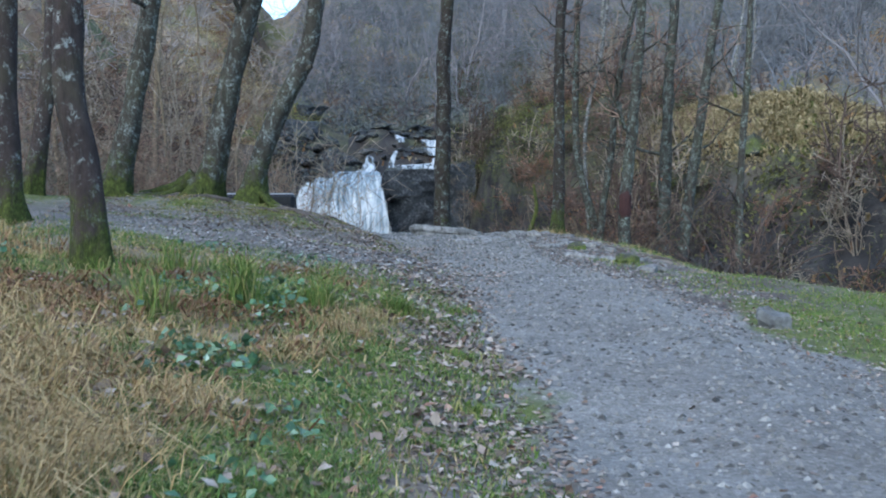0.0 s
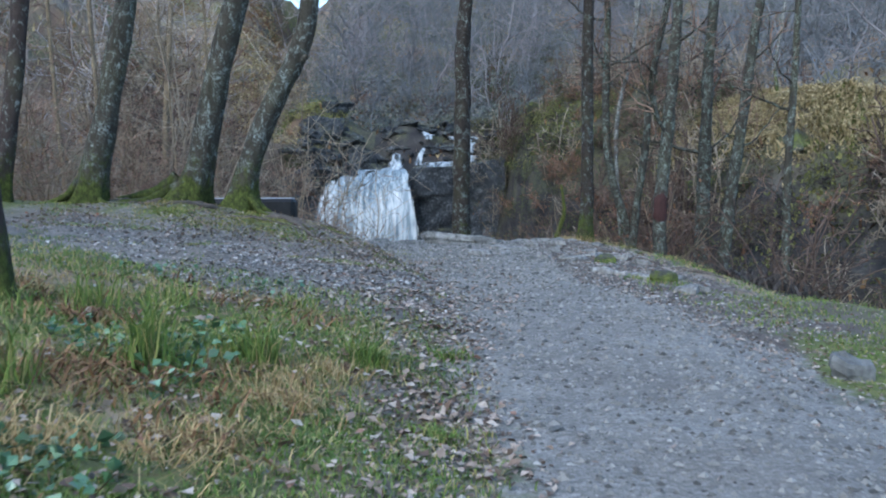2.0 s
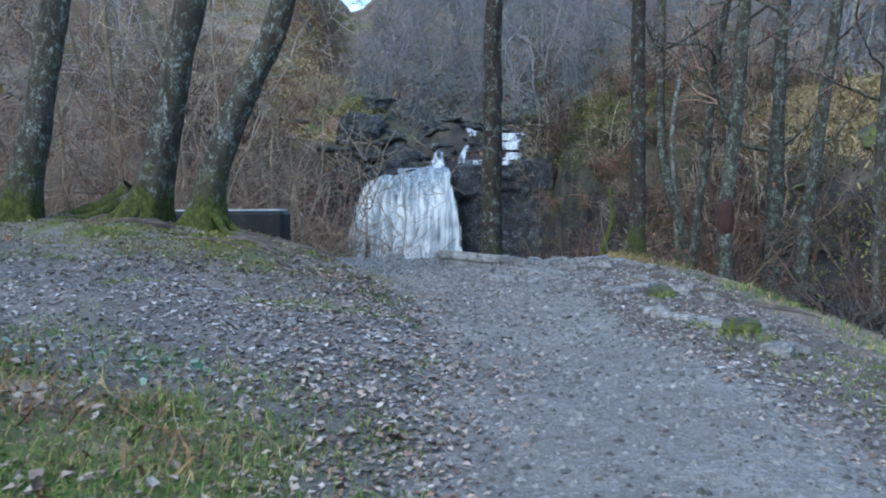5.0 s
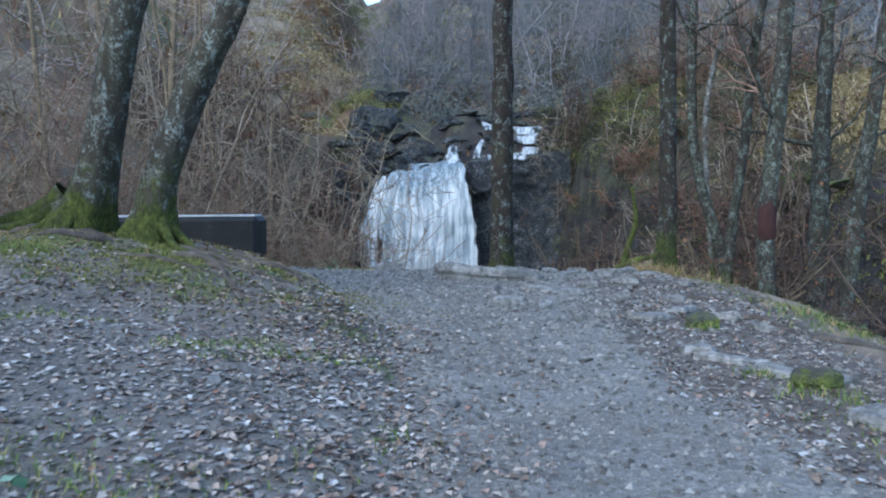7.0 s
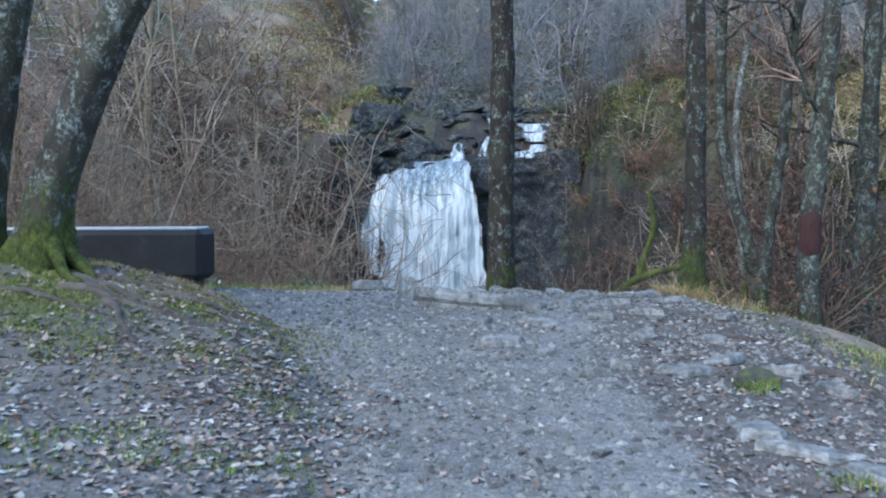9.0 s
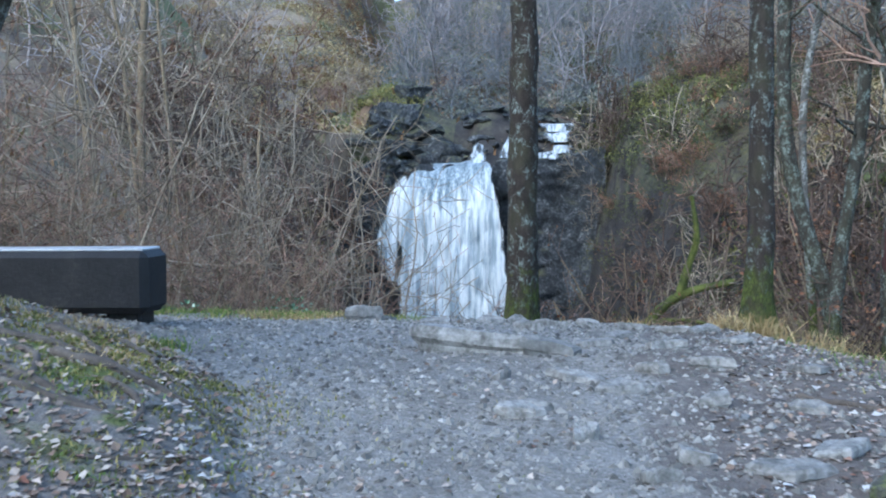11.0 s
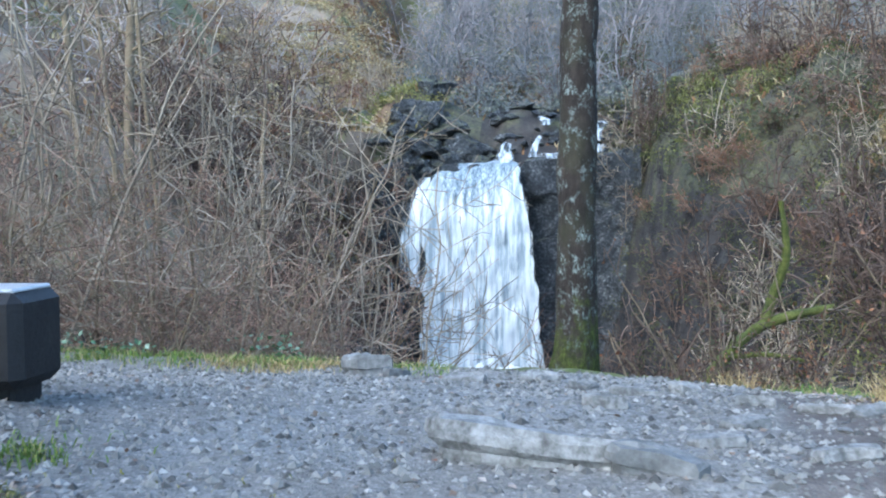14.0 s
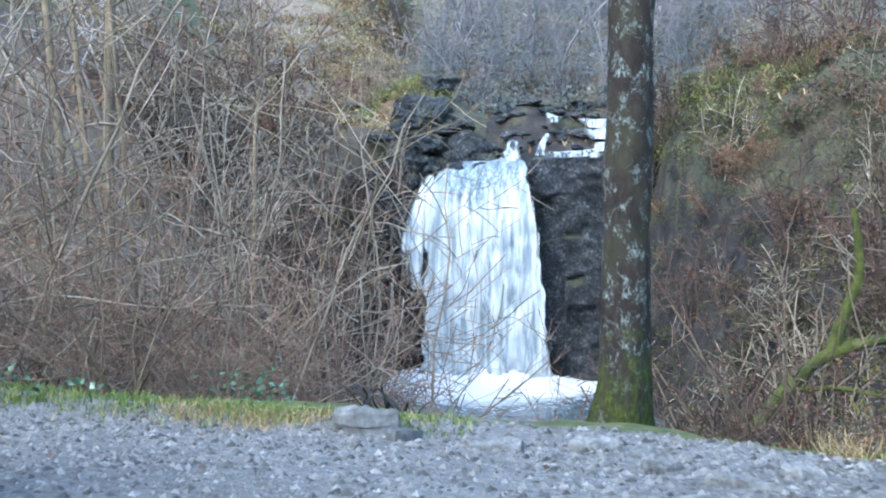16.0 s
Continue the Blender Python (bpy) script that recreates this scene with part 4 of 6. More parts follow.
def waterfall():
    root = thing("waterfall", -4.6, 50.6, -5.3, "white waterfall plunging over a dark rock ledge into a pool", "waterfall")
    root.matrix_world = Matrix()
    water_sheet("main_fall", root, [(-5.7, -3.2, 52.0, 2.82, 2.75), (-6.3, -3.06, 51.0, 2.68, 2.42), (-6.6, -2.85, 50.3, 1.9, 1.75), (-6.75, -2.62, 49.9, 0.9, 0.8), (-6.7, -2.42, 49.7, -0.7), (-6.65, -2.18, 49.55, -2.8), (-6.72, -1.95, 49.45, -5.4)], 170, M_FALL, 21, 0.3, 0.05, "dense white falling water", 0.31)
    water_sheet("side_veil", root, [(-6.8, -6.3, 50.6, 2.2), (-7.5, -6.4, 50.1, 0.9), (-7.85, -6.4, 49.8, -0.3), (-7.75, -6.5, 49.7, -1.3), (-7.3, -6.5, 49.65, -2.0)], 40, M_VEIL, 31, 0.2, 0.35, "thin broken veil of water")
    water_sheet("thin_jet", root, [(-7.95, -7.75, 49.7, -1.7), (-7.95, -7.75, 49.6, -3.4), (-7.95, -7.7, 49.5, -5.3)], 8, M_VEIL, 37, 0.05, 0.4, "single thin jet")
    water_sheet("upper_chute", root, [(-3.95, -3.4, 53.2, 3.68), (-4.0, -3.3, 52.6, 3.55), (-4.15, -3.15, 52.1, 3.2), (-4.25, -3.05, 51.6, 2.9), (-4.4, -3.1, 51.0, 2.55)], 24, M_CASCADE, 41, 0.15, 0.3, "white chute above the ledge")
    ribbons = [
        ([(-2.65, -2.2, 53.2, 3.95), (-2.62, -2.17, 52.8, 3.8), (-2.75, -2.3, 52.2, 3.35), (-2.85, -2.25, 51.7, 2.98)], 43, "slanting white run beside the chute"),
        ([(-2.75, 0.3, 52.2, 3.2), (-2.8, 0.28, 51.8, 3.08), (-2.7, 0.24, 51.4, 2.88)], 47, "low white stream along the ledge"),
        ([(-0.9, 0.62, 52.9, 3.6), (-0.8, 0.6, 52.4, 3.45), (-0.7, 0.5, 52.0, 3.15)], 49, "white step of the upper stream"),
        ([(-1.4, 0.6, 53.6, 4.1), (-1.2, 0.56, 53.1, 3.95), (-1.0, 0.5, 52.8, 3.65)], 57, "white step of the upper stream"),
        ([(-1.9, 0.65, 54.8, 4.6), (-1.6, 0.6, 54.2, 4.48), (-1.2, 0.55, 53.8, 4.15)], 59, "low white stream along the top ledge"),
        ([(-2.8, -1.5, 55.0, 4.75), (-2.6, -1.6, 54.5, 4.64), (-2.5, -1.8, 54.1, 4.4)], 63, "low white stream along the top ledge"),
    ]
    for rows, seed, label in ribbons:
        water_sheet("upper_cascade", root, rows, 30, M_CASCADE, seed, 0.1, 0.3, label)
    n = 90
    gx, gy = np.linspace(-10.2, -0.2, n), np.linspace(46.0, 51.0, 60)
    X, Y = np.meshgrid(gx, gy)
    q = np.hypot((X + 4.6) / 3.7, (Y - 49.4) / 2.0)
    Z = -5.36 + 0.42 * np.exp(-q**2 * 1.2) * (1 + 0.6 * smooth_noise(X, Y, 0.5, 51) + 0.4 * smooth_noise(X, Y, 0.2, 52)) - 0.05 * q
    i, j = np.meshgrid(np.arange(n - 1), np.arange(59))
    a = (j * n + i).ravel()
    me = mesh_of("foam", np.stack([X, Y, Z], -1).reshape(-1, 3), np.stack([a, a + 1, a + n + 1, a + n], 1), M_POOL)
    f = me.attributes.new("foam", "FLOAT", "POINT")
    f.data.foreach_set("value", np.clip(1.75 - q * 0.85, 0, 1).astype(np.float32).ravel())
    part("foam", me, root, "churned white foam at the foot")
    gx, gy = np.linspace(-13, 9, 70), np.linspace(24, 50.6, 70)
    X, Y = np.meshgrid(gx, gy)
    i, j = np.meshgrid(np.arange(69), np.arange(69))
    a = (j * 70 + i).ravel()
    me = mesh_of("pool", np.stack([X, Y, np.full_like(X, -5.38) + 0.02 * smooth_noise(X, Y, 0.8, 55)], -1).reshape(-1, 3), np.stack([a, a + 1, a + 71, a + 70], 1), M_POOL)
    q = np.hypot((X + 4.8) / 4.2, (Y - 50) / 4.5)
    f = me.attributes.new("foam", "FLOAT", "POINT")
    f.data.foreach_set("value", np.clip(1.0 - q * 0.5, 0, 1).astype(np.float32).ravel())
    tagged(new("water", me), "dark pool water streaked with foam below the falls", "water", kind="structure")


waterfall()


# ---- rocks round the falls ----
def rock_group():
    rng = np.random.RandomState(77)
    shapes = []
    for k in range(7):
        me = rough_rock(rng, (1, 1, 1), k * 3.7, 0.7, 4)
        me.materials.append(M_CRAG)
        shapes.append(me)
    mossy = []
    for k in range(4):
        me = rough_rock(rng, (1, 1, 1), 40 + k * 3.1, 0.5, 3)
        me.materials.append(M_MOSSROCK)
        mossy.append(me)

    def put(me, x, y, z, sx, sy, sz, label, tilt=14):
        ob = new("rock", me)
        ob.matrix_world = pose(x, y, z, rng.uniform(-tilt, tilt), rng.uniform(-tilt, tilt), rng.uniform(0, 360)) @ Matrix.Diagonal((sx, sy, sz, 1))
        tagged(ob, label, "rock", "rocks round the falls")

    wet = "wet dark angular rock beside the falls"
    # left shoulder of the falls, stepping up to the outcrop
    for x, y, z, s in [(-7.4, 51.2, 2.0, 1.5), (-7.3, 51.8, 2.6, 1.3), (-6.6, 52.4, 2.6, 1.3), (-7.2, 52.6, 3.4, 1.7), (-5.8, 52.8, 2.7, 1.5), (-6.3, 53.4, 3.2, 1.9), (-5.0, 53.2, 2.8, 1.3), (-5.2, 54.2, 3.3, 1.6), (-8.3, 50.7, -1.2, 1.7), (-8.8, 50.6, -2.6, 2.0), (-7.3, 50.9, -2.8, 1.6), (-8.2, 50.4, -4.2, 2.0), (-7.2, 50.9, -4.6, 1.4), (-7.8, 53.4, 4.4, 1.8), (-6.6, 54.0, 4.2, 1.7), (-6.9, 50.9, 1.2, 1.1), (-7.5, 50.8, -0.3, 1.2), (-5.75, 51.15, 2.35, 0.9)]:
        put(rng.choice(shapes), x, y, z - s * 0.2, s * rng.uniform(0.9, 1.5), s * rng.uniform(0.7, 1.1), s * rng.uniform(0.45, 0.8), wet)
    for x, y, s, h in [(-6.7, 54.6, 3.0, 0.8), (-7.6, 54.4, 2.6, 0.7), (-6.0, 53.9, 2.2, 0.7), (-8.3, 53.8, 2.2, 0.6), (-7.2, 55.8, 2.6, 0.7), (-5.3, 54.2, 1.7, 0.6), (-7.0, 53.3, 1.9, 0.6)]:
        put(rng.choice(shapes), x, y, at_land(x, y) - s * h * 0.42, s, s * 0.9, s * h, "craggy dark rock of the outcrop above the falls", 25)
    for _ in range(60):
        x, y = rng.uniform(-9.2, -4.6), rng.uniform(51.2, 53.4)
        z = max(at_land(x, y), np.interp(x, [-10, -7.4, -6.8, -4], [3.6, 3.7, 2.4, 2.5]) if y < 53 else -9)
        q = rng.uniform(0.25, 0.75)
        put(rng.choice(shapes), x, y, z - q * 0.15, q * rng.uniform(0.9, 1.7), q * rng.uniform(0.7, 1.1), q * rng.uniform(0.4, 0.8), wet, 20)
    for _ in range(26):
        x, y = rng.uniform(-4.4, 2.6), rng.uniform(54.0, 60)
        q = rng.uniform(0.4, 1.2)
        put(rng.choice(shapes), x, y, at_land(x, y) - q * 0.15, q * rng.uniform(1.0, 1.8), q * rng.uniform(0.7, 1.1), q * rng.uniform(0.35, 0.6), "dark boulder in the stream bed above the falls", 12)
    # ledges of the upper cascade
    for x, y, z, s in [(-3.1, 52.6, 2.5, 1.1), (-2.2, 53.4, 3.1, 1.3), (-1.2, 53.3, 3.1, 1.4), (-0.3, 53.5, 3.1, 1.3), (-2.7, 54.6, 3.6, 1.5), (-1.5, 55.2, 3.9, 1.7), (-0.2, 55.2, 3.9, 1.6), (0.9, 53.6, 3.2, 1.6), (-3.6, 55.4, 3.9, 1.5), (0.8, 55.6, 4.2, 1.8), (-4.6, 55.6, 4.0, 1.4), (-1.9, 57.2, 4.7, 1.6), (0.2, 57.5, 4.9, 1.5)]:
        put(rng.choice(shapes), x, y, z - s * 0.25, s * rng.uniform(1.1, 1.7), s * rng.uniform(0.7, 1.0), s * rng.uniform(0.3, 0.5), "low dark ledge rock in the upper stream", 6)
    for _ in range(75):
        x, y = rng.uniform(-4.7, 1.3), rng.uniform(52.7, 56.8)
        q = rng.uniform(0.4, 0.9)
        put(rng.choice(shapes), x, y, at_land(x, y) - q * 0.06, q * rng.uniform(1.2, 2.0), q * rng.uniform(0.7, 1.0), q * rng.uniform(0.4, 0.6), "low dark ledge rock in the upper stream", 8)
    # mossy outcrops of the right-hand slope and left crest
    for x, y, s in [(3.6, 52.5, 2.6), (4.8, 52.8, 2.4), (6.2, 52.6, 2.8), (7.0, 52.0, 2.2), (5.6, 50.0, 1.6), (6.6, 48.5, 1.3), (6.2, 46.5, 1.2), (7.2, 33.0, 1.7), (9.6, 31.4, 2.0), (11.5, 31.6, 1.8), (-10.2, 55.0, 2.0), (-9.0, 56.0, 1.8), (-11.5, 58.0, 1.7), (7.6, 30.0, 1.2), (8.6, 28.6, 1.3)]:
        put(rng.choice(mossy), x, y, at_land(x, y) - s * 0.25, s * rng.uniform(1.0, 1.6), s * rng.uniform(0.8, 1.1), s * rng.uniform(0.5, 0.75), "mossy rock outcrop on the valley side", 10)


rock_group()


def cliff():
    """The layered rock face behind and beside the falls, leaning back a little."""
    nx, nz = 230, 130
    gx = np.linspace(-9.8, 1.6, nx)
    top = np.interp(gx, [-13.5, -10, -7.4, -6.8, -3.1, -2.8, 0.3, 1.6, 4.2], [0.5, 1.6, 3.3, 2.3, 2.4, 2.8, 3.0, 3.4, 3.8])
    v = np.linspace(0, 1, nz)[:, None]
    Z = -6.0 + v * (top + 6.0)
    X = np.broadcast_to(gx, Z.shape)
    layer = Z * 0.75 + 0.22 * X * smooth_noise(X, Z, 6.0, 20) + 0.8 * smooth_noise(X, Z * 0.5, 1.7, 21)
    step = np.floor(layer) + np.clip((layer - np.floor(layer)) * 4 - 3, 0, 1)
    stepped = smooth_noise(X + 7.3 * np.floor(layer), np.floor(layer) * 3.1, 1.3, 22)
    Y = 50.95 - 0.30 * stepped - 0.75 * smooth_noise(X, Z, 2.0, 23) - 0.28 * smooth_noise(X, Z * 0.8, 0.9, 26) - 0.1 * smooth_noise(X, Z * 1.5, 0.35, 24) + 0.06 * step + 0.35 * v - 0.45 * np.clip(X - 0.5, 0, 4) - 0.35 * np.clip(-7.8 - X, 0, 4)
    Y = np.where((X > -7.2) & (X < -1.5), np.maximum(Y, 50.9), Y)
    cap = [(0.3, 0.04), (0.8, 0.08), (1.6, 0.12), (2.4, -0.3)]
    Y = np.concatenate([Y] + [Y[-1:] + dy for dy, _ in cap])
    Z = np.concatenate([Z] + [Z[-1:] + dz + 0.1 * smooth_noise(gx, gx * 0, 0.5, 25) for _, dz in cap])
    X = np.broadcast_to(gx, Z.shape)
    nz += len(cap)
    i, j = np.meshgrid(np.arange(nx - 1), np.arange(nz - 1))
    a = (j * nx + i).ravel()
    me = mesh_of("cliff", np.stack([X, Y, Z], -1).reshape(-1, 3), np.stack([a, a + 1, a + nx + 1, a + nx], 1), M_CRAG)
    tagged(new("cliff", me), "dark wet layered rock face beside the waterfall", "cliff", kind="structure")


cliff()


# ---- bench ----
def bench():
    root = thing("bench", -2.835, 14.36, 0.56, "low dark stone bench, its top painted pale for reflected sky", "bench", turn=2.0)

    def block(name, sx, sy, sz, x, y, z, mat, bev, label=""):
        bm = bmesh.new()
        bmesh.ops.create_cube(bm, size=1, matrix=pose(x, y, z) @ Matrix.Diagonal((sx, sy, sz, 1)))
        bmesh.ops.bevel(bm, geom=[e for e in bm.edges if len(e.link_faces) == 2 and e.calc_face_angle() > 0.5], offset=bev, segments=1, affect="EDGES")
        for v in bm.verts:
            v.co += Vector((0.4, 0.4, 1)) * 0.006 * noise.noise(v.co * 4)
        me = bpy.data.meshes.new(name)
        bm.to_mesh(me)
        bm.free()
        me.materials.append(mat)
        return part(name, me, root, label)

    block("seat_body", 1.62, 0.38, 0.385, 0, 0, 0.235, M_BENCH, 0.045)
    # Thin pale sheet on the seat that paints the sky's reflection.
    block("seat_top", 1.545, 0.305, 0.022, 0, 0, 0.428, M_BENCHTOP, 0.008, "seat surface in pale grey imitating reflected sky")
    for x in (-0.55, 0.62):
        block("support", 0.22, 0.24, 0.2, x, 0.03, -0.04, M_BENCH, 0.015)


bench()


# ---- hazel thicket ----
def shrub_kind(seed, stems, height, spread, counts, mats, leaves=None, pale=0.0, lean=0.4, thin=0.003):
    """One bushy many-stemmed shrub, built at the origin."""
    rng = np.random.RandomState(seed)
    root = thing("shrub", 0, 0, 0, "bare many-stemmed hazel shrub with tangled brown twigs", "shrub", "thicket")
    main, twigs = [], []
    for _ in range(stems):
        a, r = rng.uniform(0, 2 * np.pi), rng.uniform(0, 0.25)
        h = height * rng.uniform(0.55, 1.1)
        stem = sprig(rng, (r * np.cos(a), r * np.sin(a), -0.15), (np.cos(a) * lean * rng.uniform(0.2, 2.2), np.sin(a) * lean * rng.uniform(0.2, 2.2), 1), h, rng.uniform(0.005, 0.012) * height / 3, 10, 0.14, 0.03)
        main.append(stem)
        branch_out(rng, stem, twigs, 0, counts, spread * 1.25, 0.4, 5, 0.16, 0.0, 0.1)
    main = [(p, np.maximum(r, thin * 1.6)) for p, r in main]
    twigs = [(p, np.maximum(r, thin)) for p, r in twigs]
    for stem in main:
        part("stem", mesh_of("stem", *tubes([stem], 5), mats[0]), root)
    tagged(part("twig_tangle", mesh_of("twig_tangle", *tubes(twigs, 3), mats[1]), root), kind="stuff")
    if leaves:
        tips = np.concatenate([t[0][2:] for t in twigs])
        tips = tips[rng.choice(len(tips), min(leaves[0], len(tips)), replace=False)]
        tagged(part("leaf_mass", mesh_of("leaf_mass", *leaf_cards(rng, tips, leaves[1], 0.1), leaves[2], False), root, "withered copper leaves"), kind="stuff")
    return root


def thicket():
    rng = np.random.RandomState(5)
    kinds = [shrub_kind(100, 9, 3.6, 1.1, (10, 3), (M_STEM, M_TWIG), None, 0, 0.32, 0.0037), shrub_kind(101, 9, 3.0, 1.2, (10, 3), (M_STEM, M_TWIG), None, 0, 0.4, 0.0037), shrub_kind(102, 7, 4.2, 1.0, (9, 3), (M_PALE_TWIG, M_PALE_TWIG), None, 0, 0.4, 0.0037), shrub_kind(103, 10, 2.4, 1.2, (8, 3), (M_STEM, M_TWIG), None, 0, 0.45, 0.0037)]
    low = [shrub_kind(110, 13, 1.7, 1.0, (6, 3), (M_STEM, M_SHADED_TWIG), (150, 0.035, M_COPPER), 0, 0.6, 0.005), shrub_kind(111, 12, 1.5, 1.0, (6, 3), (M_SHADED_TWIG, M_SHADED_TWIG), None, 0, 0.8, 0.005), shrub_kind(112, 14, 2.2, 0.9, (6, 3), (M_STEM, M_SHADED_TWIG), (200, 0.04, M_COPPER), 0, 0.45, 0.005)]
    across = [shrub_kind(120, 7, 2.2, 1.0, (7, 4), (M_SHADED_TWIG, M_SHADED_TWIG), None, 0, 0.6, 0.011), shrub_kind(121, 7, 2.0, 1.0, (7, 4), (M_TWIG, M_TWIG), (650, 0.055, M_COPPER), 0, 0.6, 0.010), shrub_kind(122, 6, 2.6, 0.9, (7, 4), (M_PALE_TWIG, M_PALE_TWIG), None, 0, 0.5, 0.009), shrub_kind(123, 7, 1.6, 1.0, (7, 4), (M_SHADED_TWIG, M_SHADED_TWIG), (900, 0.065, M_EVERGREEN), 0, 0.8, 0.011)]
    upright = [shrub_kind(130, 10, 3.6, 0.8, (11, 3), (M_STEM, M_TWIG), None, 0, 0.22, 0.0036), shrub_kind(131, 9, 3.2, 0.9, (9, 3), (M_STEM, M_TWIG), None, 0, 0.26, 0.0036), shrub_kind(132, 9, 3.4, 1.0, (9, 3), (M_PALE_TWIG, M_PALE_TWIG), None, 0, 0.3, 0.0036)]
    used = set()

    def put(kind, x, y, s, label="", tilt=6, z=None):
        m = pose(x, y, at_land(x, y) if z is None else z, rng.uniform(-tilt, tilt), rng.uniform(-tilt, tilt), rng.uniform(0, 360)) @ Matrix.Scale(s, 4)
        if kind not in used:
            used.add(kind)
            kind.matrix_world = m
            ob = kind
        else:
            ob = copy_thing(kind, m)
        if label:
            tagged(ob, label)

    # along the rim left of the falls
    for x, y, k, s in [(-3.05, 17.9, 3, 0.75), (-2.35, 17.9, 3, 0.5), (-2.1, 18.5, 1, 0.42), (-3.7, 18.2, 1, 0.9), (-4.4, 17.9, 3, 0.9), (-5.2, 18.4, 0, 1.0), (-6.0, 18.2, 1, 1.0), (-7.0, 18.6, 2, 1.0), (-3.4, 19.6, 0, 0.95), (-4.3, 19.8, 2, 1.0), (-5.4, 20.2, 1, 1.1), (-6.6, 20.4, 0, 1.1), (-8.0, 20.2, 1, 1.1), (-2.7, 20.3, 1, 0.75), (-3.0, 21.2, 1, 1.05), (-4.0, 21.8, 3, 1.2), (-5.2, 22.4, 0, 1.15), (-6.8, 22.6, 2, 1.2), (-8.4, 22.8, 0, 1.2), (-9.8, 21.8, 2, 1.15), (-7.5, 24.8, 1, 1.3), (-5.8, 25.0, 0, 1.3), (-4.4, 24.4, 2, 1.25), (-9.6, 25.5, 1, 1.3), (-11.5, 24, 0, 1.3), (-3.2, 23.4, 3, 1.2), (-11.0, 27.5, 2, 1.4), (-8.6, 28, 0, 1.4), (-6.6, 28, 1, 1.4)]:
        put(kinds[k], x, y, s)
    for x, y, k, s in [(-2.75, 21.9, 0, 0.95), (-2.95, 22.8, 1, 1.15), (-3.6, 23.0, 0, 1.15), (-4.4, 22.6, 1, 1.15), (-3.4, 24.6, 0, 1.3), (-4.2, 25.6, 1, 1.4), (-5.0, 24.2, 0, 1.3), (-5.0, 21.0, 1, 1.0), (-3.9, 27.0, 0, 1.5), (-4.9, 28.0, 1, 1.6), (-6.0, 26.6, 0, 1.45), (-7.0, 25.8, 1, 1.5), (-4.3, 24.8, 0, 1.7), (-4.8, 26.0, 2, 1.75), (-5.2, 27.2, 1, 1.9), (-6.3, 28.4, 0, 1.9), (-3.2, 20.2, 2, 0.75), (-4.9, 19.2, 2, 0.95), (-2.6, 22.3, 2, 0.95)]:
        put(upright[k], x, y, s, "dense upright red-brown hazel shrub on the steep rim")
    # up the bank behind the leaning trunks
    for x, y, k, s in [(-5.2, 14.2, 1, 0.9), (-6.2, 13.0, 0, 0.9), (-7.0, 14.8, 2, 1.0), (-4.6, 15.6, 3, 0.9), (-6.0, 16.2, 0, 1.0), (-7.6, 16.6, 1, 1.1), (-4.0, 16.6, 1, 0.8), (-8.6, 14.2, 0, 1.0), (-5.8, 10.6, 3, 0.9), (-7.4, 11.6, 2, 1.0), (-9.4, 17.4, 2, 1.1), (-6.6, 9.2, 1, 0.9), (-8.2, 10.0, 0, 1.0), (-5.2, 12.4, 3, 0.8)]:
        put(kinds[k], x, y, s)
    # the slope below the rim on the stream's side
    for _ in range(42):
        x = rng.uniform(0.6, 9)
        y = rng.uniform(17.0, 24) if x < 3.5 else rng.uniform(12, 24)
        if beyond_edge(np.array(x), np.array(y)) > 1.3:
            put(low[rng.randint(3)], x, y, rng.uniform(0.7, 1.15), "low arching bramble and shrub tangle with a few copper leaves", 12)
    for x, y, k, s in [(0.55, 18.6, 1, 0.75), (0.95, 19.3, 0, 0.9), (1.3, 18.7, 2, 0.6), (-0.35, 18.4, 1, 0.4), (1.6, 19.6, 2, 0.9)]:
        put(low[k], x, y, s, "bare straggling shrub beside the mossy tree foot", 10)
    # across the stream, on both valley sides
    for _ in range(185):
        y = rng.uniform(22, 52.5)
        x = np.interp(y, [25, 32, 42, 52], [4.2, 2.9, 2.0, 0.2]) + 9.5 * rng.rand() ** 1.2
        if at_land(x, y) > -5.2:
            if x > 8.0 and y < 37 and at_land(x, y) > 2.2:
                continue
            k = rng.choice([0, 0, 1, 1, 2, 2, 3] if y > 36 and x < 9 else [0, 0, 1, 2])
            put(across[k], x, y, rng.uniform(0.6, 1.25), ("dark leafless shrub on the far valley side", "shrub with withered copper leaves on the far valley side", "pale bare shrub on the far valley side", "low evergreen bramble clump on the far valley side")[k], 12)
    for x, y, s in [(3.6, 44.0, 1.1), (3.1, 44.8, 0.9), (4.0, 43.4, 1.0), (2.9, 42.6, 0.8)]:
        put(across[1], x, y, s, "shrub with withered copper leaves on the far valley side", 8)
    for _ in range(36):
        x, y = rng.uniform(-20, -8.5), rng.uniform(29, 62)
        put(across[rng.choice([0, 1, 2, 2])], x, y, rng.uniform(0.9, 1.7), "bare shrub on the hillside beside the falls", 10)
    for _ in range(46):
        y = rng.uniform(37, 50.2)
        put(across[rng.choice([0, 1, 1, 2])], -8.2 - 4.5 * rng.rand() ** 1.2 - 0.06 * (50 - y), y, rng.uniform(0.9, 1.6), "red-brown shrub on the rock bank beside the falls", 12)
    for _ in range(34):
        x = -7.7 - 3.2 * rng.rand()
        put(across[rng.choice([0, 1, 1, 2])], x, 50.75 - 0.3 * max(-7.8 - x, 0), rng.uniform(0.4, 0.75), "red-brown shrub clinging to the rock face", 25, rng.uniform(-3.5, 2.6))
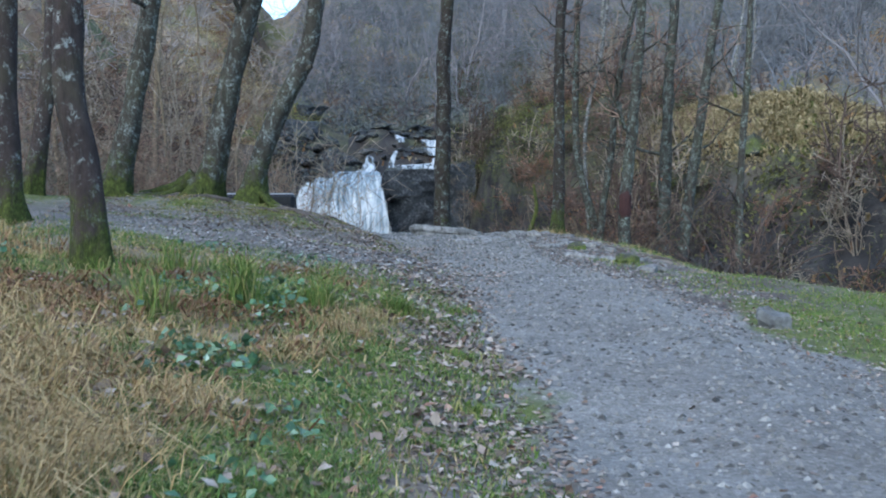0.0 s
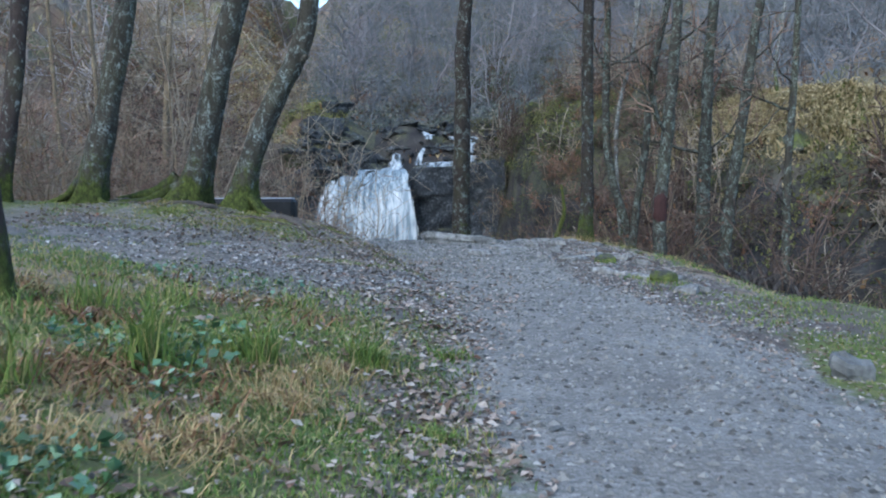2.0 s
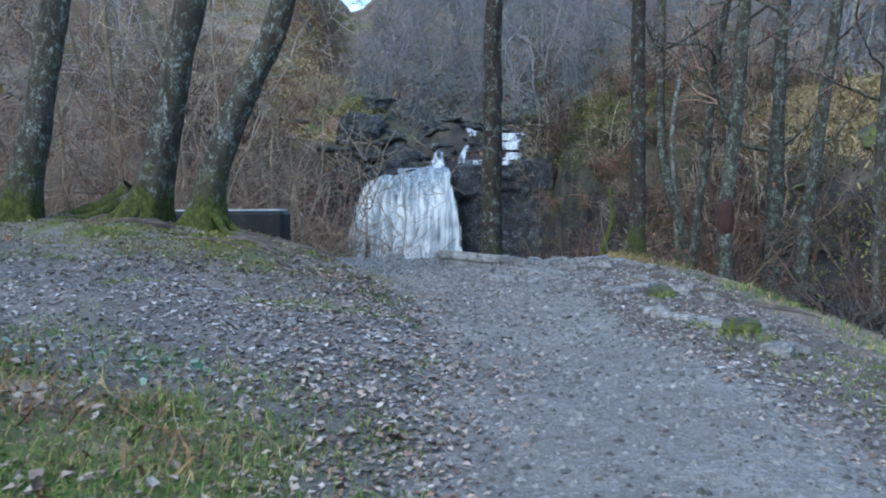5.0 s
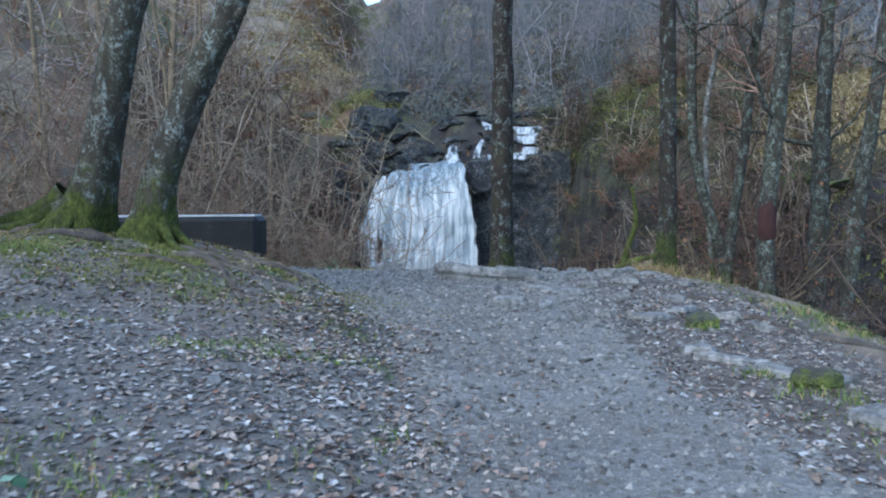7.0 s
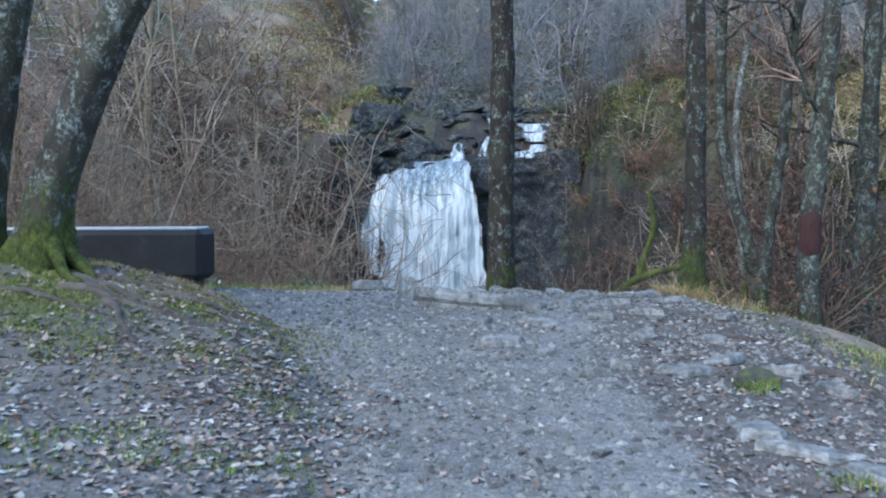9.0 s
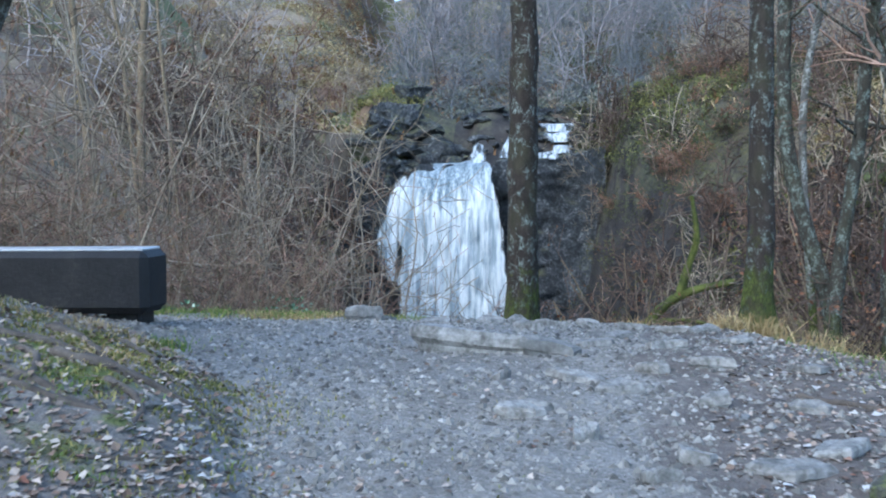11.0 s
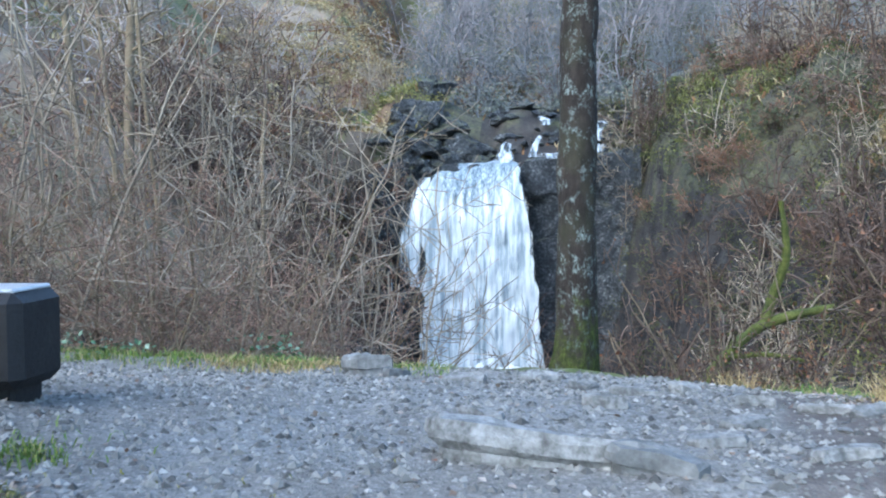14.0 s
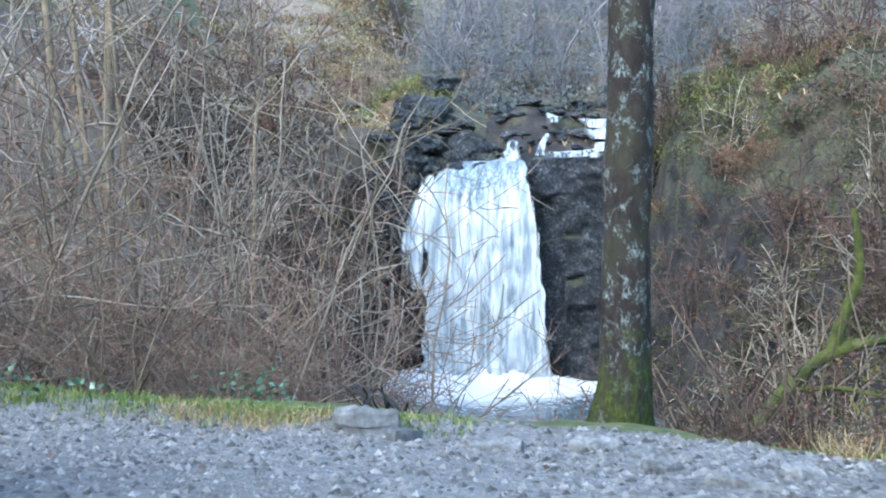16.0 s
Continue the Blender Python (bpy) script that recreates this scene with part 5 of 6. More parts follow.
    for _ in range(14):
        put(across[rng.choice([0, 2, 3])], rng.uniform(-9, 7), rng.uniform(57.5, 66), rng.uniform(0.6, 1.2), "bare shrub on the slope above the falls", 10)


thicket()


def mossy_fallen_branch():
    """A moss-covered leaning branch that forks, right of the tree on the rim."""
    foot = np.array((0.95, 20.5, -0.75))
    root = thing("mossy_branch", *foot, "leaning forked branch thickly covered in green moss", "branch")
    rng = np.random.RandomState(9)
    spots = [[(0.9, 20.5, -0.8), (1.33, 20.5, -0.15), (1.67, 20.5, 0.15), (1.85, 20.5, 0.22), (2.3, 20.5, 0.32)], [(1.67, 20.5, 0.13), (1.76, 20.5, 0.45), (1.85, 20.45, 0.76), (1.80, 20.4, 1.3)], [(1.3, 20.5, -0.16), (1.7, 20.45, -0.12), (2.2, 20.4, -0.2)]]
    twigs = []
    for pts, r in zip(spots, (0.07, 0.05, 0.028)):
        line = curve_through(np.array(pts) - foot, 24)
        V, F = tubes([(line, r * np.linspace(1.1, 0.5, 24) * (1 + 0.18 * rng.uniform(-1, 1, 24)))], 10)
        part("bough", mesh_of("bough", V, F, M_MOSSY_BARK), root)
        branch_out(rng, (line, np.full(24, 0.02)), twigs, 0, (7, 3), 1.0, 0.4, 6, 0.2, 0.0, 0.4)
    tagged(part("twig_tangle", mesh_of("twig_tangle", *tubes(twigs, 3), M_PALE_TWIG), root), kind="stuff")


M_MOSSY_BARK = simple_material("mossy_bark", [(0.3, (0.03, 0.035, 0.012)), (0.5, (0.085, 0.098, 0.022)), (0.72, (0.17, 0.175, 0.045))], 6, fine=45, relief=1.0, dist=0.02)
mossy_fallen_branch()


# ---- stones on the path ----
def stones():
    rng = np.random.RandomState(31)

    def flat(name, x, y, sx, sy, h, turn, label, seed, mat=M_SLAB, sink=0.54, cat="stone"):
        """A low weathered slab, broader than high, sunk into the ground."""
        r = np.random.RandomState(seed)
        n = 9
        ang = np.sort(np.arange(n) * 2 * np.pi / n + r.uniform(-0.22, 0.22, n))
        rad = 0.5 * r.uniform(0.62, 1.14, n) / np.maximum(np.abs(np.cos(ang)), np.abs(np.sin(ang))) ** 0.75
        rings = [(0.86, -0.4), (0.9, 0.34), (1.06, 0.52), (1.05, 0.82), (0.95, 0.97), (0.5, 1.0)]
        V = [np.stack([np.cos(ang) * rad * k * sx, np.sin(ang) * rad * k * sy, h * (z + r.uniform(-0.10, 0.10, n) * (z > 0) + 0.14 * np.cos(ang + seed))], 1) for k, z in rings]
        V = np.concatenate(V + [np.array([[0, 0, h * 1.0]])])
        i, j = np.meshgrid(np.arange(n), np.arange(len(rings) - 1))
        Q = np.stack([j * n + i, j * n + (i + 1) % n, (j + 1) * n + (i + 1) % n, (j + 1) * n + i], -1).reshape(-1, 4)
        t = (len(rings) - 1) * n + np.arange(n)
        T = np.stack([t, (len(rings) - 1) * n + (np.arange(n) + 1) % n, np.full(n, len(V) - 1)], 1)
        me = mesh_of(name, V, [Q, T], mat, False)
        ob = new(name, me)
        ob.matrix_world = pose(x, y, at_land(x, y) - h * sink, rng.uniform(-4, 4), rng.uniform(-4, 4), turn)
        return tagged(ob, label, cat, "stones set in the path")

    flat("slab", -0.06, 14.12, 0.86, 0.26, 0.15, -5, "long pale slab forming a low step across the gravel", 2, M_SLAB, 0.25)
    flat("slab", 0.38, 13.98, 0.36, 0.16, 0.11, -10, "dark broken end of the step slab", 3, M_STONE, 0.4)
    for x, y, sx, sy, turn, sd in [(0.52, 13.45, 0.34, 0.17, -12, 4), (0.72, 13.2, 0.30, 0.20, 20, 5), (0.62, 14.5, 0.28, 0.14, 5, 6), (1.0, 14.2, 0.34, 0.2, 10, 7), (1.2, 13.7, 0.26, 0.2, -10, 8), (0.22, 15.1, 0.26, 0.16, 0, 9), (0.3, 12.75, 0.3, 0.15, 8, 10), (1.26, 11.95, 0.36, 0.2, 20, 12), (1.47, 12.2, 0.34, 0.2, 45, 13), (1.37, 10.9, 0.24, 0.5, 14, 14), (1.52, 10.58, 0.42, 0.24, -35, 15), (1.7, 10.32, 0.4, 0.2, -50, 16), (1.88, 10.08, 0.26, 0.18, -40, 17), (1.9, 9.45, 0.4, 0.22, -55, 18), (1.7, 11.95, 0.34, 0.18, -40, 19), (1.88, 11.6, 0.3, 0.14, -50, 53), (1.15, 15.1, 0.3, 0.13, -15, 20), (0.85, 15.3, 0.22, 0.14, 0, 21), (-0.3, 14.75, 0.22, 0.1, 0, 22), (0.1, 15.8, 0.2, 0.12, 0, 23), (-0.55, 16.2, 0.3, 0.12, 0, 24), (0.75, 14.8, 0.24, 0.16, 30, 25), (1.4, 14.5, 0.26, 0.18, 0, 26), (0.95, 12.1, 0.2, 0.14, 15, 41), (1.5, 12.9, 0.24, 0.14, -20, 42), (0.55, 12.3, 0.16, 0.11, 40, 43), (1.1, 12.95, 0.18, 0.12, 0, 44), (1.65, 13.6, 0.22, 0.14, -30, 45), (0.8, 11.8, 0.15, 0.12, 20, 46), (0.35, 15.5, 0.3, 0.12, -5, 47), (0.6, 15.75, 0.2, 0.11, 12, 48), (-0.15, 16.3, 0.24, 0.12, 0, 49), (1.3, 15.0, 0.2, 0.14, 25, 50), (0.15, 13.4, 0.14, 0.1, 60, 51), (0.9, 13.6, 0.2, 0.12, -15, 52)]:
        flat("flat_stone", x, y, sx * 0.85, sy * 0.85, rng.uniform(0.07, 0.11), turn, "flat pale grey stone bedded in the path", sd)
    flat("stone_block", -1.18, 16.5, 0.30, 0.18, 0.15, 4, "squared dark grey stone block at the rim", 27, M_STONE, 0.3)
    flat("stone_block", -0.98, 16.35, 0.16, 0.14, 0.10, 30, "low grey stone beside the block", 28, M_STONE)
    flat("stone", 2.1, 6.5, 0.22, 0.18, 0.14, 0, "small grey boulder on the grassy verge", 29, M_STONE, 0.3)
    flat("stone", 1.53, 11.69, 0.18, 0.15, 0.10, 0, "mossy lump of stone at the path edge", 30, M_MOSSROCK, 0.3)
    flat("stone", 1.80, 10.02, 0.26, 0.2, 0.13, 0, "mossy dark stone at the path edge", 33, M_MOSSROCK, 0.5)
    # pale scattered stones
    shapes = []
    for k in range(6):
        me = rough_rock(rng, (1, 1, 0.6), 60 + k, 0.5, 2)
        me.materials.append(M_SLAB if k % 2 else M_STONE)
        shapes.append(me)
    spots = [(-0.68, 9.98, 0.13), (-0.35, 10.3, 0.1), (-0.25, 10.5, 0.09), (-0.2, 9.2, 0.1), (0.2, 9.0, 0.09), (0.19, 5.0, 0.07), (-0.8, 9.2, 0.1)]
    for _ in range(120):
        y = rng.uniform(5, 16.2)
        side = rng.rand()
        x = rng.uniform(0.5, 1.8) if side < 0.45 and y > 8.5 else path_left(y) + rng.normal(-0.4, 0.5)
        if y > 13.4:
            x = rng.uniform(-0.6, 1.5)
        spots.append((x, y, rng.uniform(0.035, 0.10)))
    for x, y, s in spots:
        if beyond_edge(np.array(x), np.array(y)) > 0.2 or -3.5 < x < -1.7 and 14.0 < y < 14.7:
            continue
        ob = new("stone", shapes[rng.randint(6)])
        ob.matrix_world = pose(x, y, at_land(x, y) - s * 0.12, rng.uniform(-12, 12), rng.uniform(-12, 12), rng.uniform(0, 360)) @ Matrix.Diagonal((s * rng.uniform(0.9, 1.6), s, s * rng.uniform(0.5, 0.9), 1))
        tagged(ob, "small grey stone lying on the footpath", "stone", "loose stones on the path")


stones()


def roots():
    rng = np.random.RandomState(12)
    for x, y, a, n, r in [(-2.55, 12.1, 200, 1.2, 0.045), (-2.7, 12.2, 170, 1.0, 0.05), (-2.0, 12.0, -40, 1.3, 0.03), (-1.9, 12.1, -15, 1.1, 0.03), (-2.4, 11.9, 250, 0.9, 0.035), (-1.6, 12.0, -30, 0.9, 0.02), (-1.2, 11.9, -45, 0.6, 0.022), (-2.9, 12.0, 215, 1.0, 0.03), (1.5, 15.4, -100, 0.7, 0.018), (1.35, 15.1, -60, 0.8, 0.014), (1.85, 12.2, -52, 1.3, 0.026), (2.2, 11.66, -42, 0.7, 0.04), (1.5, 13.2, -75, 0.9, 0.02), (-1.5, 12.1, -42, 1.0, 0.03), (-1.9, 11.7, -25, 1.2, 0.032), (-3.0, 12.25, 196, 0.9, 0.06), (-1.9, 12.0, -52, 1.1, 0.028), (-1.75, 12.5, -28, 0.9, 0.03), (-1.55, 12.75, -40, 0.8, 0.024), (-2.3, 11.6, -8, 1.3, 0.026), (-1.6, 11.55, -30, 0.9, 0.028), (-1.3, 12.6, -60, 0.6, 0.02), (-0.45, 8.4, 80, 0.4, 0.012), (-1.0, 11.2, 10, 0.6, 0.012)]:
        pts = []
        d = radians(a)
        for k in range(14):
            pts.append((x, y, at_land(x, y) + r * (0.35 - 0.06 * k) - (0.03 if k in (0, 13) else 0)))
            d += rng.normal(0, 0.22)
            x, y = x + math.cos(d) * n / 14, y + math.sin(d) * n / 14
        V, F = tubes([(np.array(pts) - np.array(pts[0]), r * np.linspace(1, 0.4, 14) * (1 + 0.2 * rng.uniform(-1, 1, 14)))], 7)
        ob = new("root", mesh_of("root", V, F, M_ROOT))
        ob.location = pts[0]
        tagged(ob, "exposed gnarled tree root crossing the ground", "root", "tree roots on the bank")


roots()


# ---- loose cover of the ground ----
def scatter_places(rng, count, x0, x1, y0, y1, keep):
    x, y = rng.uniform(x0, x1, count), rng.uniform(y0, y1, count)
    k = rng.rand(count) < keep(x, y)
    x, y = x[k], y[k]
    return np.stack([x, y, land(x, y)], 1)


def stuff(name, me, label, category):
    return tagged(new(name, me), label, category, kind="stuff")


def gravel_zone(x, y):
    wob = 0.22 * smooth_noise(x, y, 0.6, 11) + 0.12 * smooth_noise(x, y, 0.2, 12)
    return np.clip(0.5 + (np.minimum(x - path_left(y), path_right(y) - x) + wob) * 1.5, 0, 1) * (beyond_edge(x, y) < 0.4)


def ground_cover():
    rng = np.random.RandomState(2)
    # gravel chips: low eight-sided lumps
    p = scatter_places(rng, 80000, -3.6, 2.6, 1.8, 17.0, lambda x, y: (0.55 * ((path_left(y) - x < 3.2) & (y > 7.5) & ((path_left(y) - x < 0.05) | (y < 10.6))) + 0.05 + 0.75 * gravel_zone(x, y) * (1 - 0.8 * np.clip((x - 0.5) / 0.5, 0, 1) * np.clip((y - 10.5) / 1.5, 0, 1))) * (beyond_edge(x, y) < 0.3))
    m = len(p)
    s = 0.004 + 0.016 * rng.rand(m) ** 3.2 + 0.003 * rng.rand(m)
    s = s * np.interp(p[:, 1], [8, 12], [1.0, 1.2])
    a = rng.uniform(0, 2 * np.pi, m)
    ca, sa = np.cos(a), np.sin(a)
    unit = np.array([(1.3, 0, 0), (0.2, 1, 0), (-1.1, 0.2, 0), (-0.1, -0.9, 0), (0.1, 0.1, 0.75), (0, 0, -0.4)])
    V = unit[None] * rng.uniform(0.7, 1.3, (m, 6, 3))
    V = np.stack([V[..., 0] * ca[:, None] - V[..., 1] * sa[:, None], V[..., 0] * sa[:, None] + V[..., 1] * ca[:, None], V[..., 2]], -1) * s[:, None, None] + p[:, None]
    tri = np.array([(0, 1, 4), (1, 2, 4), (2, 3, 4), (3, 0, 4), (1, 0, 5), (2, 1, 5), (3, 2, 5), (0, 3, 5)])
    stuff("gravel", mesh_of("gravel", V.reshape(-1, 3), (np.arange(m)[:, None, None] * 6 + tri[None]).reshape(-1, 3), M_CHIP, False), "loose grey slate gravel on the footpath", "gravel")

    # dead leaves on the bank and along the path's edge
    def leafy(x, y):
        lx = path_left(y) - x
        return np.clip(0.95 - np.abs(lx - 0.4) * 0.45, 0.05, 1) * (beyond_edge(x, y) < 1.0) * (lx > -0.25) + 0.05 + 0.55 * (np.abs(x - path_right(y) - 0.4) < 0.6) * (beyond_edge(x, y) < 0.8)
    p = scatter_places(rng, 60000, -5, 3.6, 1.5, 16.8, leafy)
    p[:, 2] += 0.006
    stuff("fallen_leaves", mesh_of("fallen_leaves", *leaf_cards(rng, p, 0.028, 0.75, 1.3), M_LEAF, False), "withered brown leaves scattered over the bank", "leaves")

    p = scatter_places(rng, 60000, -2.6, 0.6, 1.6, 12.0, lambda x, y: np.clip(1.15 - np.abs(path_left(y) - x - 0.15) * np.interp(y, [6, 8.5], [2.6, 1.0]), 0, 1) * np.interp(y, [5.5, 8.5, 11, 12], [1, 0.3, 0.2, 0]) * np.clip(0.7 + 0.8 * smooth_noise(x, y, 0.35, 73), 0, 1))
    p[:, 2] += rng.uniform(0.002, 0.012, len(p))
    stuff("fallen_leaves", mesh_of("fallen_leaves", *leaf_cards(rng, p, 0.032, 0.8, 1.3), M_LITTER, False), "pale leaf litter along the grassy edge of the path", "leaves")
    p = scatter_places(rng, 9000, -3.8, -0.4, 10.0, 13.6, lambda x, y: (path_left(y) - x > 0.02) * np.clip(0.45 + 0.9 * smooth_noise(x, y, 0.4, 96), 0, 1))
    p[:, 2] += rng.uniform(0.002, 0.012, len(p))
    stuff("fallen_leaves", mesh_of("fallen_leaves", *leaf_cards(rng, p, 0.03, 0.8, 1.3), M_LEAF, False), "brown leaves caught among the roots and moss", "leaves")
    # pale slate flakes and curled leaves on the bare bank
    def stony(x, y):
        lx = path_left(y) - x
        return 0.8 * (lx > -0.1) * np.clip(1.2 - lx * 0.35, 0, 1) * np.clip((y - 6.8) * 0.6, 0, 1) * np.clip((12.4 - y - 1.3 * (lx > 0.4)) * 0.8, 0, 1) + 0.14 * (np.abs(x - path_right(y) - 0.3) < 0.5) * (y > 8) * (beyond_edge(x, y) < 0.5)
    p = scatter_places(rng, 40000, -4.5, 2.6, 6.5, 16.4, stony)
    p[:, 2] += 0.004
    stuff("slate_flakes", mesh_of("slate_flakes", *leaf_cards(rng, p, 0.038, 0.93, 1.3), M_FLAKE, False), "flat pale slate flakes and bleached leaves on the bank", "stones")

    # green grass on the near bank, the verge and round the bench
    def grassy(x, y):
        lx = path_left(y) - x
        clump = np.clip(0.35 + 0.9 * smooth_noise(x, y, 0.5, 71), 0, 1)
        bank = np.clip(lx * 1.6 + 0.2, 0, 1) * np.clip((7.9 + 0.6 * np.maximum(lx, 0) - y) * 0.9, 0, 1) * np.clip(1.25 - lx * 0.25, 0.25, 1)
        verge = np.clip((x - path_right(y) - 0.05) * 1.4, 0, 1) * (y < 9.6) * (beyond_edge(x, y) < 0.5)
        lip = 0.8 * np.clip(1 - np.abs(beyond_edge(x, y) - 0.15) * 1.7, 0, 1) * (x < -0.7)
        rim = 0.5 * np.clip(1 - np.abs(beyond_edge(x, y) - 0.7) * 1.2, 0, 1) * (x > 0.2)
        seat = 0.6 * np.exp(-((x + 1.75) ** 2 / 0.05 + (y - 13.9) ** 2 / 0.03))
        edge = 0.35 * (np.abs(lx - 0.05) < 0.18) * (y < 8) + 0.10 * (np.abs(lx - 0.1) < 0.3) * (y < 12)
        return np.clip(bank + verge + lip + rim + seat + edge, 0, 1) * clump
    q = scatter_places(rng, 9000, -5, -0.9, 16.3, 17.8, lambda x, y: np.clip(1 - np.abs(beyond_edge(x, y) - 0.2) * 2.2, 0, 1) * np.clip(0.1 + 1.3 * smooth_noise(x, y, 0.45, 76), 0, 1))
    r = scatter_places(rng, 60000, 0.9, 5.5, 5.5, 18.5, lambda x, y: np.clip(1 - np.abs(beyond_edge(x, y) - 0.55) * 1.9, 0, 1) * np.clip(0.35 + 1.1 * smooth_noise(x, y, 0.5, 79), 0, 1))
    stuff("grass", mesh_of("grass", *blades(rng, r, 0.075, 0.003, 1.5), M_BANKGRASS, False), "straw and green grass fringe along the gorge rim", "grass")
    r = scatter_places(rng, 11000, 0.8, 5.0, 6.5, 16.6, lambda x, y: (x > path_right(y) - 0.15) * (beyond_edge(x, y) < 1.2) * np.clip(0.6 + 0.8 * smooth_noise(x, y, 0.4, 80), 0, 1))
    r[:, 2] += 0.005
    stuff("fallen_leaves", mesh_of("fallen_leaves", *leaf_cards(rng, r, 0.022, 0.85, 1.4), M_LITTER, False), "brown oak and alder leaves littering the trodden edge", "leaves")
    stuff("grass", mesh_of("grass", *blades(rng, q, 0.06, 0.003, 1.4), M_BANKGRASS, False), "tufted grass along the rim under the hazels", "grass")
    q = scatter_places(rng, 60000, -4.2, 0.2, 6.8, 11.8, lambda x, y: 0.8 * np.clip(2.2 * smooth_noise(x, y, 0.3, 77) - 0.75, 0, 1) * (path_left(y) - x > 0))
    stuff("grass", mesh_of("grass", *blades(rng, q, 0.028, 0.003, 1.3), M_GRASS, False), "sparse green sprigs among the stony litter of the bank", "grass")
    p = scatter_places(rng, 200000, -6, 6, 1.4, 19.5, grassy)
    stuff("grass", mesh_of("grass", *blades(rng, p, 0.042, 0.003, 1.1), M_GRASS, False), "short green winter grass on the bank and verge", "grass")

    p = scatter_places(rng, 100000, -3.6, 0.35, 1.6, 9.3, lambda x, y: np.clip((path_left(y) - x) * 1.2 + 0.25, 0, 1) * np.clip((7.6 + 0.55 * (path_left(y) - x) - y) * 0.9, 0, 1) * np.clip(0.5 + 0.9 * smooth_noise(x, y, 0.3, 74), 0.03, 1))
    stuff("grass", mesh_of("grass", *blades(rng, p, 0.05, 0.0022, 1.3), M_BANKGRASS, False), "rough green and straw grass on the near bank", "grass")
    p = scatter_places(rng, 40000, 1.6, 5.2, 4.5, 9.6, lambda x, y: np.clip((x - path_right(y) - 0.1) * 1.2, 0, 1) * (beyond_edge(x, y) < 0.5) * np.clip(0.4 + 0.9 * smooth_noise(x, y, 0.5, 78), 0, 1))
    stuff("grass", mesh_of("grass", *blades(rng, p, 0.035, 0.0028, 1.2), M_GRASS, False), "short grass on the verge by the rim", "grass")
    # short turf, leaves and straw of the near bank
    p = scatter_places(rng, 110000, -2.6, 0.45, 1.3, 6.4, lambda x, y: np.interp(y, [3.5, 5.5], [1, 0.45]) * np.clip((path_left(y) - x) * 3 + 0.45, 0, 1) * np.clip(0.5 + 1.1 * smooth_noise(x, y, 0.35, 97) - 0.35 * np.clip(path_left(y) - x - 1.0, 0, 1), 0, 1))
    stuff("grass", mesh_of("grass", *blades(rng, p, 0.034, 0.0032, 1.2), M_TURF, False), "bright short turf along the edge of the bank", "grass")
    p = scatter_places(rng, 5200, -2.4, 0.6, 1.4, 7.6, lambda x, y: np.clip(0.35 + 1.1 * smooth_noise(x, y, 0.3, 98), 0, 1) * (path_left(y) - x > -0.15))
    p[:, 2] += rng.uniform(0.012, 0.035, len(p))
    stuff("fallen_leaves", mesh_of("fallen_leaves", *leaf_cards(rng, p, 0.042, 0.7, 1.4), M_LEAF, False), "large brown and bleached leaves lying on the turf", "leaves")
    # tall dry grass tussocks
    tufts = []
    for x, y, n, r, h in [(-1.0, 2.35, 700, 0.22, 0.17), (-1.35, 2.4, 800, 0.28, 0.2), (-1.5, 3.1, 700, 0.28, 0.2), (-1.7, 3.8, 500, 0.3, 0.18), (-0.6, 4.4, 300, 0.22, 0.1), (-0.5, 5.3, 300, 0.2, 0.08), (-0.95, 2.7, 600, 0.2, 0.14), (-1.25, 2.9, 700, 0.25, 0.16), (-0.8, 3.2, 400, 0.18, 0.13), (-1.3, 3.5, 500, 0.25, 0.15), (-1.1, 4.2, 300, 0.2, 0.14), (-1.9, 4.6, 300, 0.3, 0.16), (-0.45, 5.0, 250, 0.13, 0.09), (-0.35, 5.6, 200, 0.12, 0.09), (-2.8, 6.6, 250, 0.35, 0.18), (-3.4, 7.6, 250, 0.4, 0.18), (1.75, 15.55, 260, 0.14, 0.24), (1.5, 15.5, 120, 0.1, 0.16), (2.95, 16.4, 200, 0.16, 0.25), (1.0, 16.9, 120, 0.15, 0.16), (2.1, 15.3, 150, 0.2, 0.2), (-1.75, 16.75, 350, 0.28, 0.07), (-2.1, 16.85, 300, 0.25, 0.08), (-1.5, 16.8, 250, 0.2, 0.06), (-1.7, 12.9, 260, 0.25, 0.05), (-2.2, 12.6, 260, 0.3, 0.05), (-1.4, 12.3, 160, 0.2, 0.04), (-2.9, 11.8, 200, 0.4, 0.05)]:
        q = rng.normal(0, r * 0.55, (n, 2)) + (x, y)
        q = np.column_stack([q, land(q[:, 0], q[:, 1])])
        tufts.append(blades(rng, q, h, 0.0022, 1.6))
    off, V, Q, T = 0, [], [], []
    for v, (q, t) in tufts:
        V.append(v), Q.append(q + off), T.append(t + off)
        off += len(v)
    stuff("dry_grass", mesh_of("dry_grass", np.concatenate(V), [np.concatenate(Q), np.concatenate(T)], M_DRYGRASS, False), "straw-coloured dry grass tussocks on the bank", "grass")
    p = scatter_places(rng, 40000, -6, 0.2, 1.6, 10.5, lambda x, y: np.clip((path_left(y) - x - np.interp(y, [3, 5.5], [0.95, 0.5])) * 1.1, 0.16 * (path_left(y) - x > 0.1), 0.75) * np.clip(0.4 + smooth_noise(x, y, 0.7, 81), 0, 1) * np.clip((7.7 + 0.5 * (path_left(y) - x) - y) * 0.7, 0, 1))
    stuff("dry_grass", mesh_of("dry_grass", *blades(rng, p, 0.085, 0.002, 1.7), M_DRYGRASS, False), "straw-coloured dry grass between green blades", "grass")
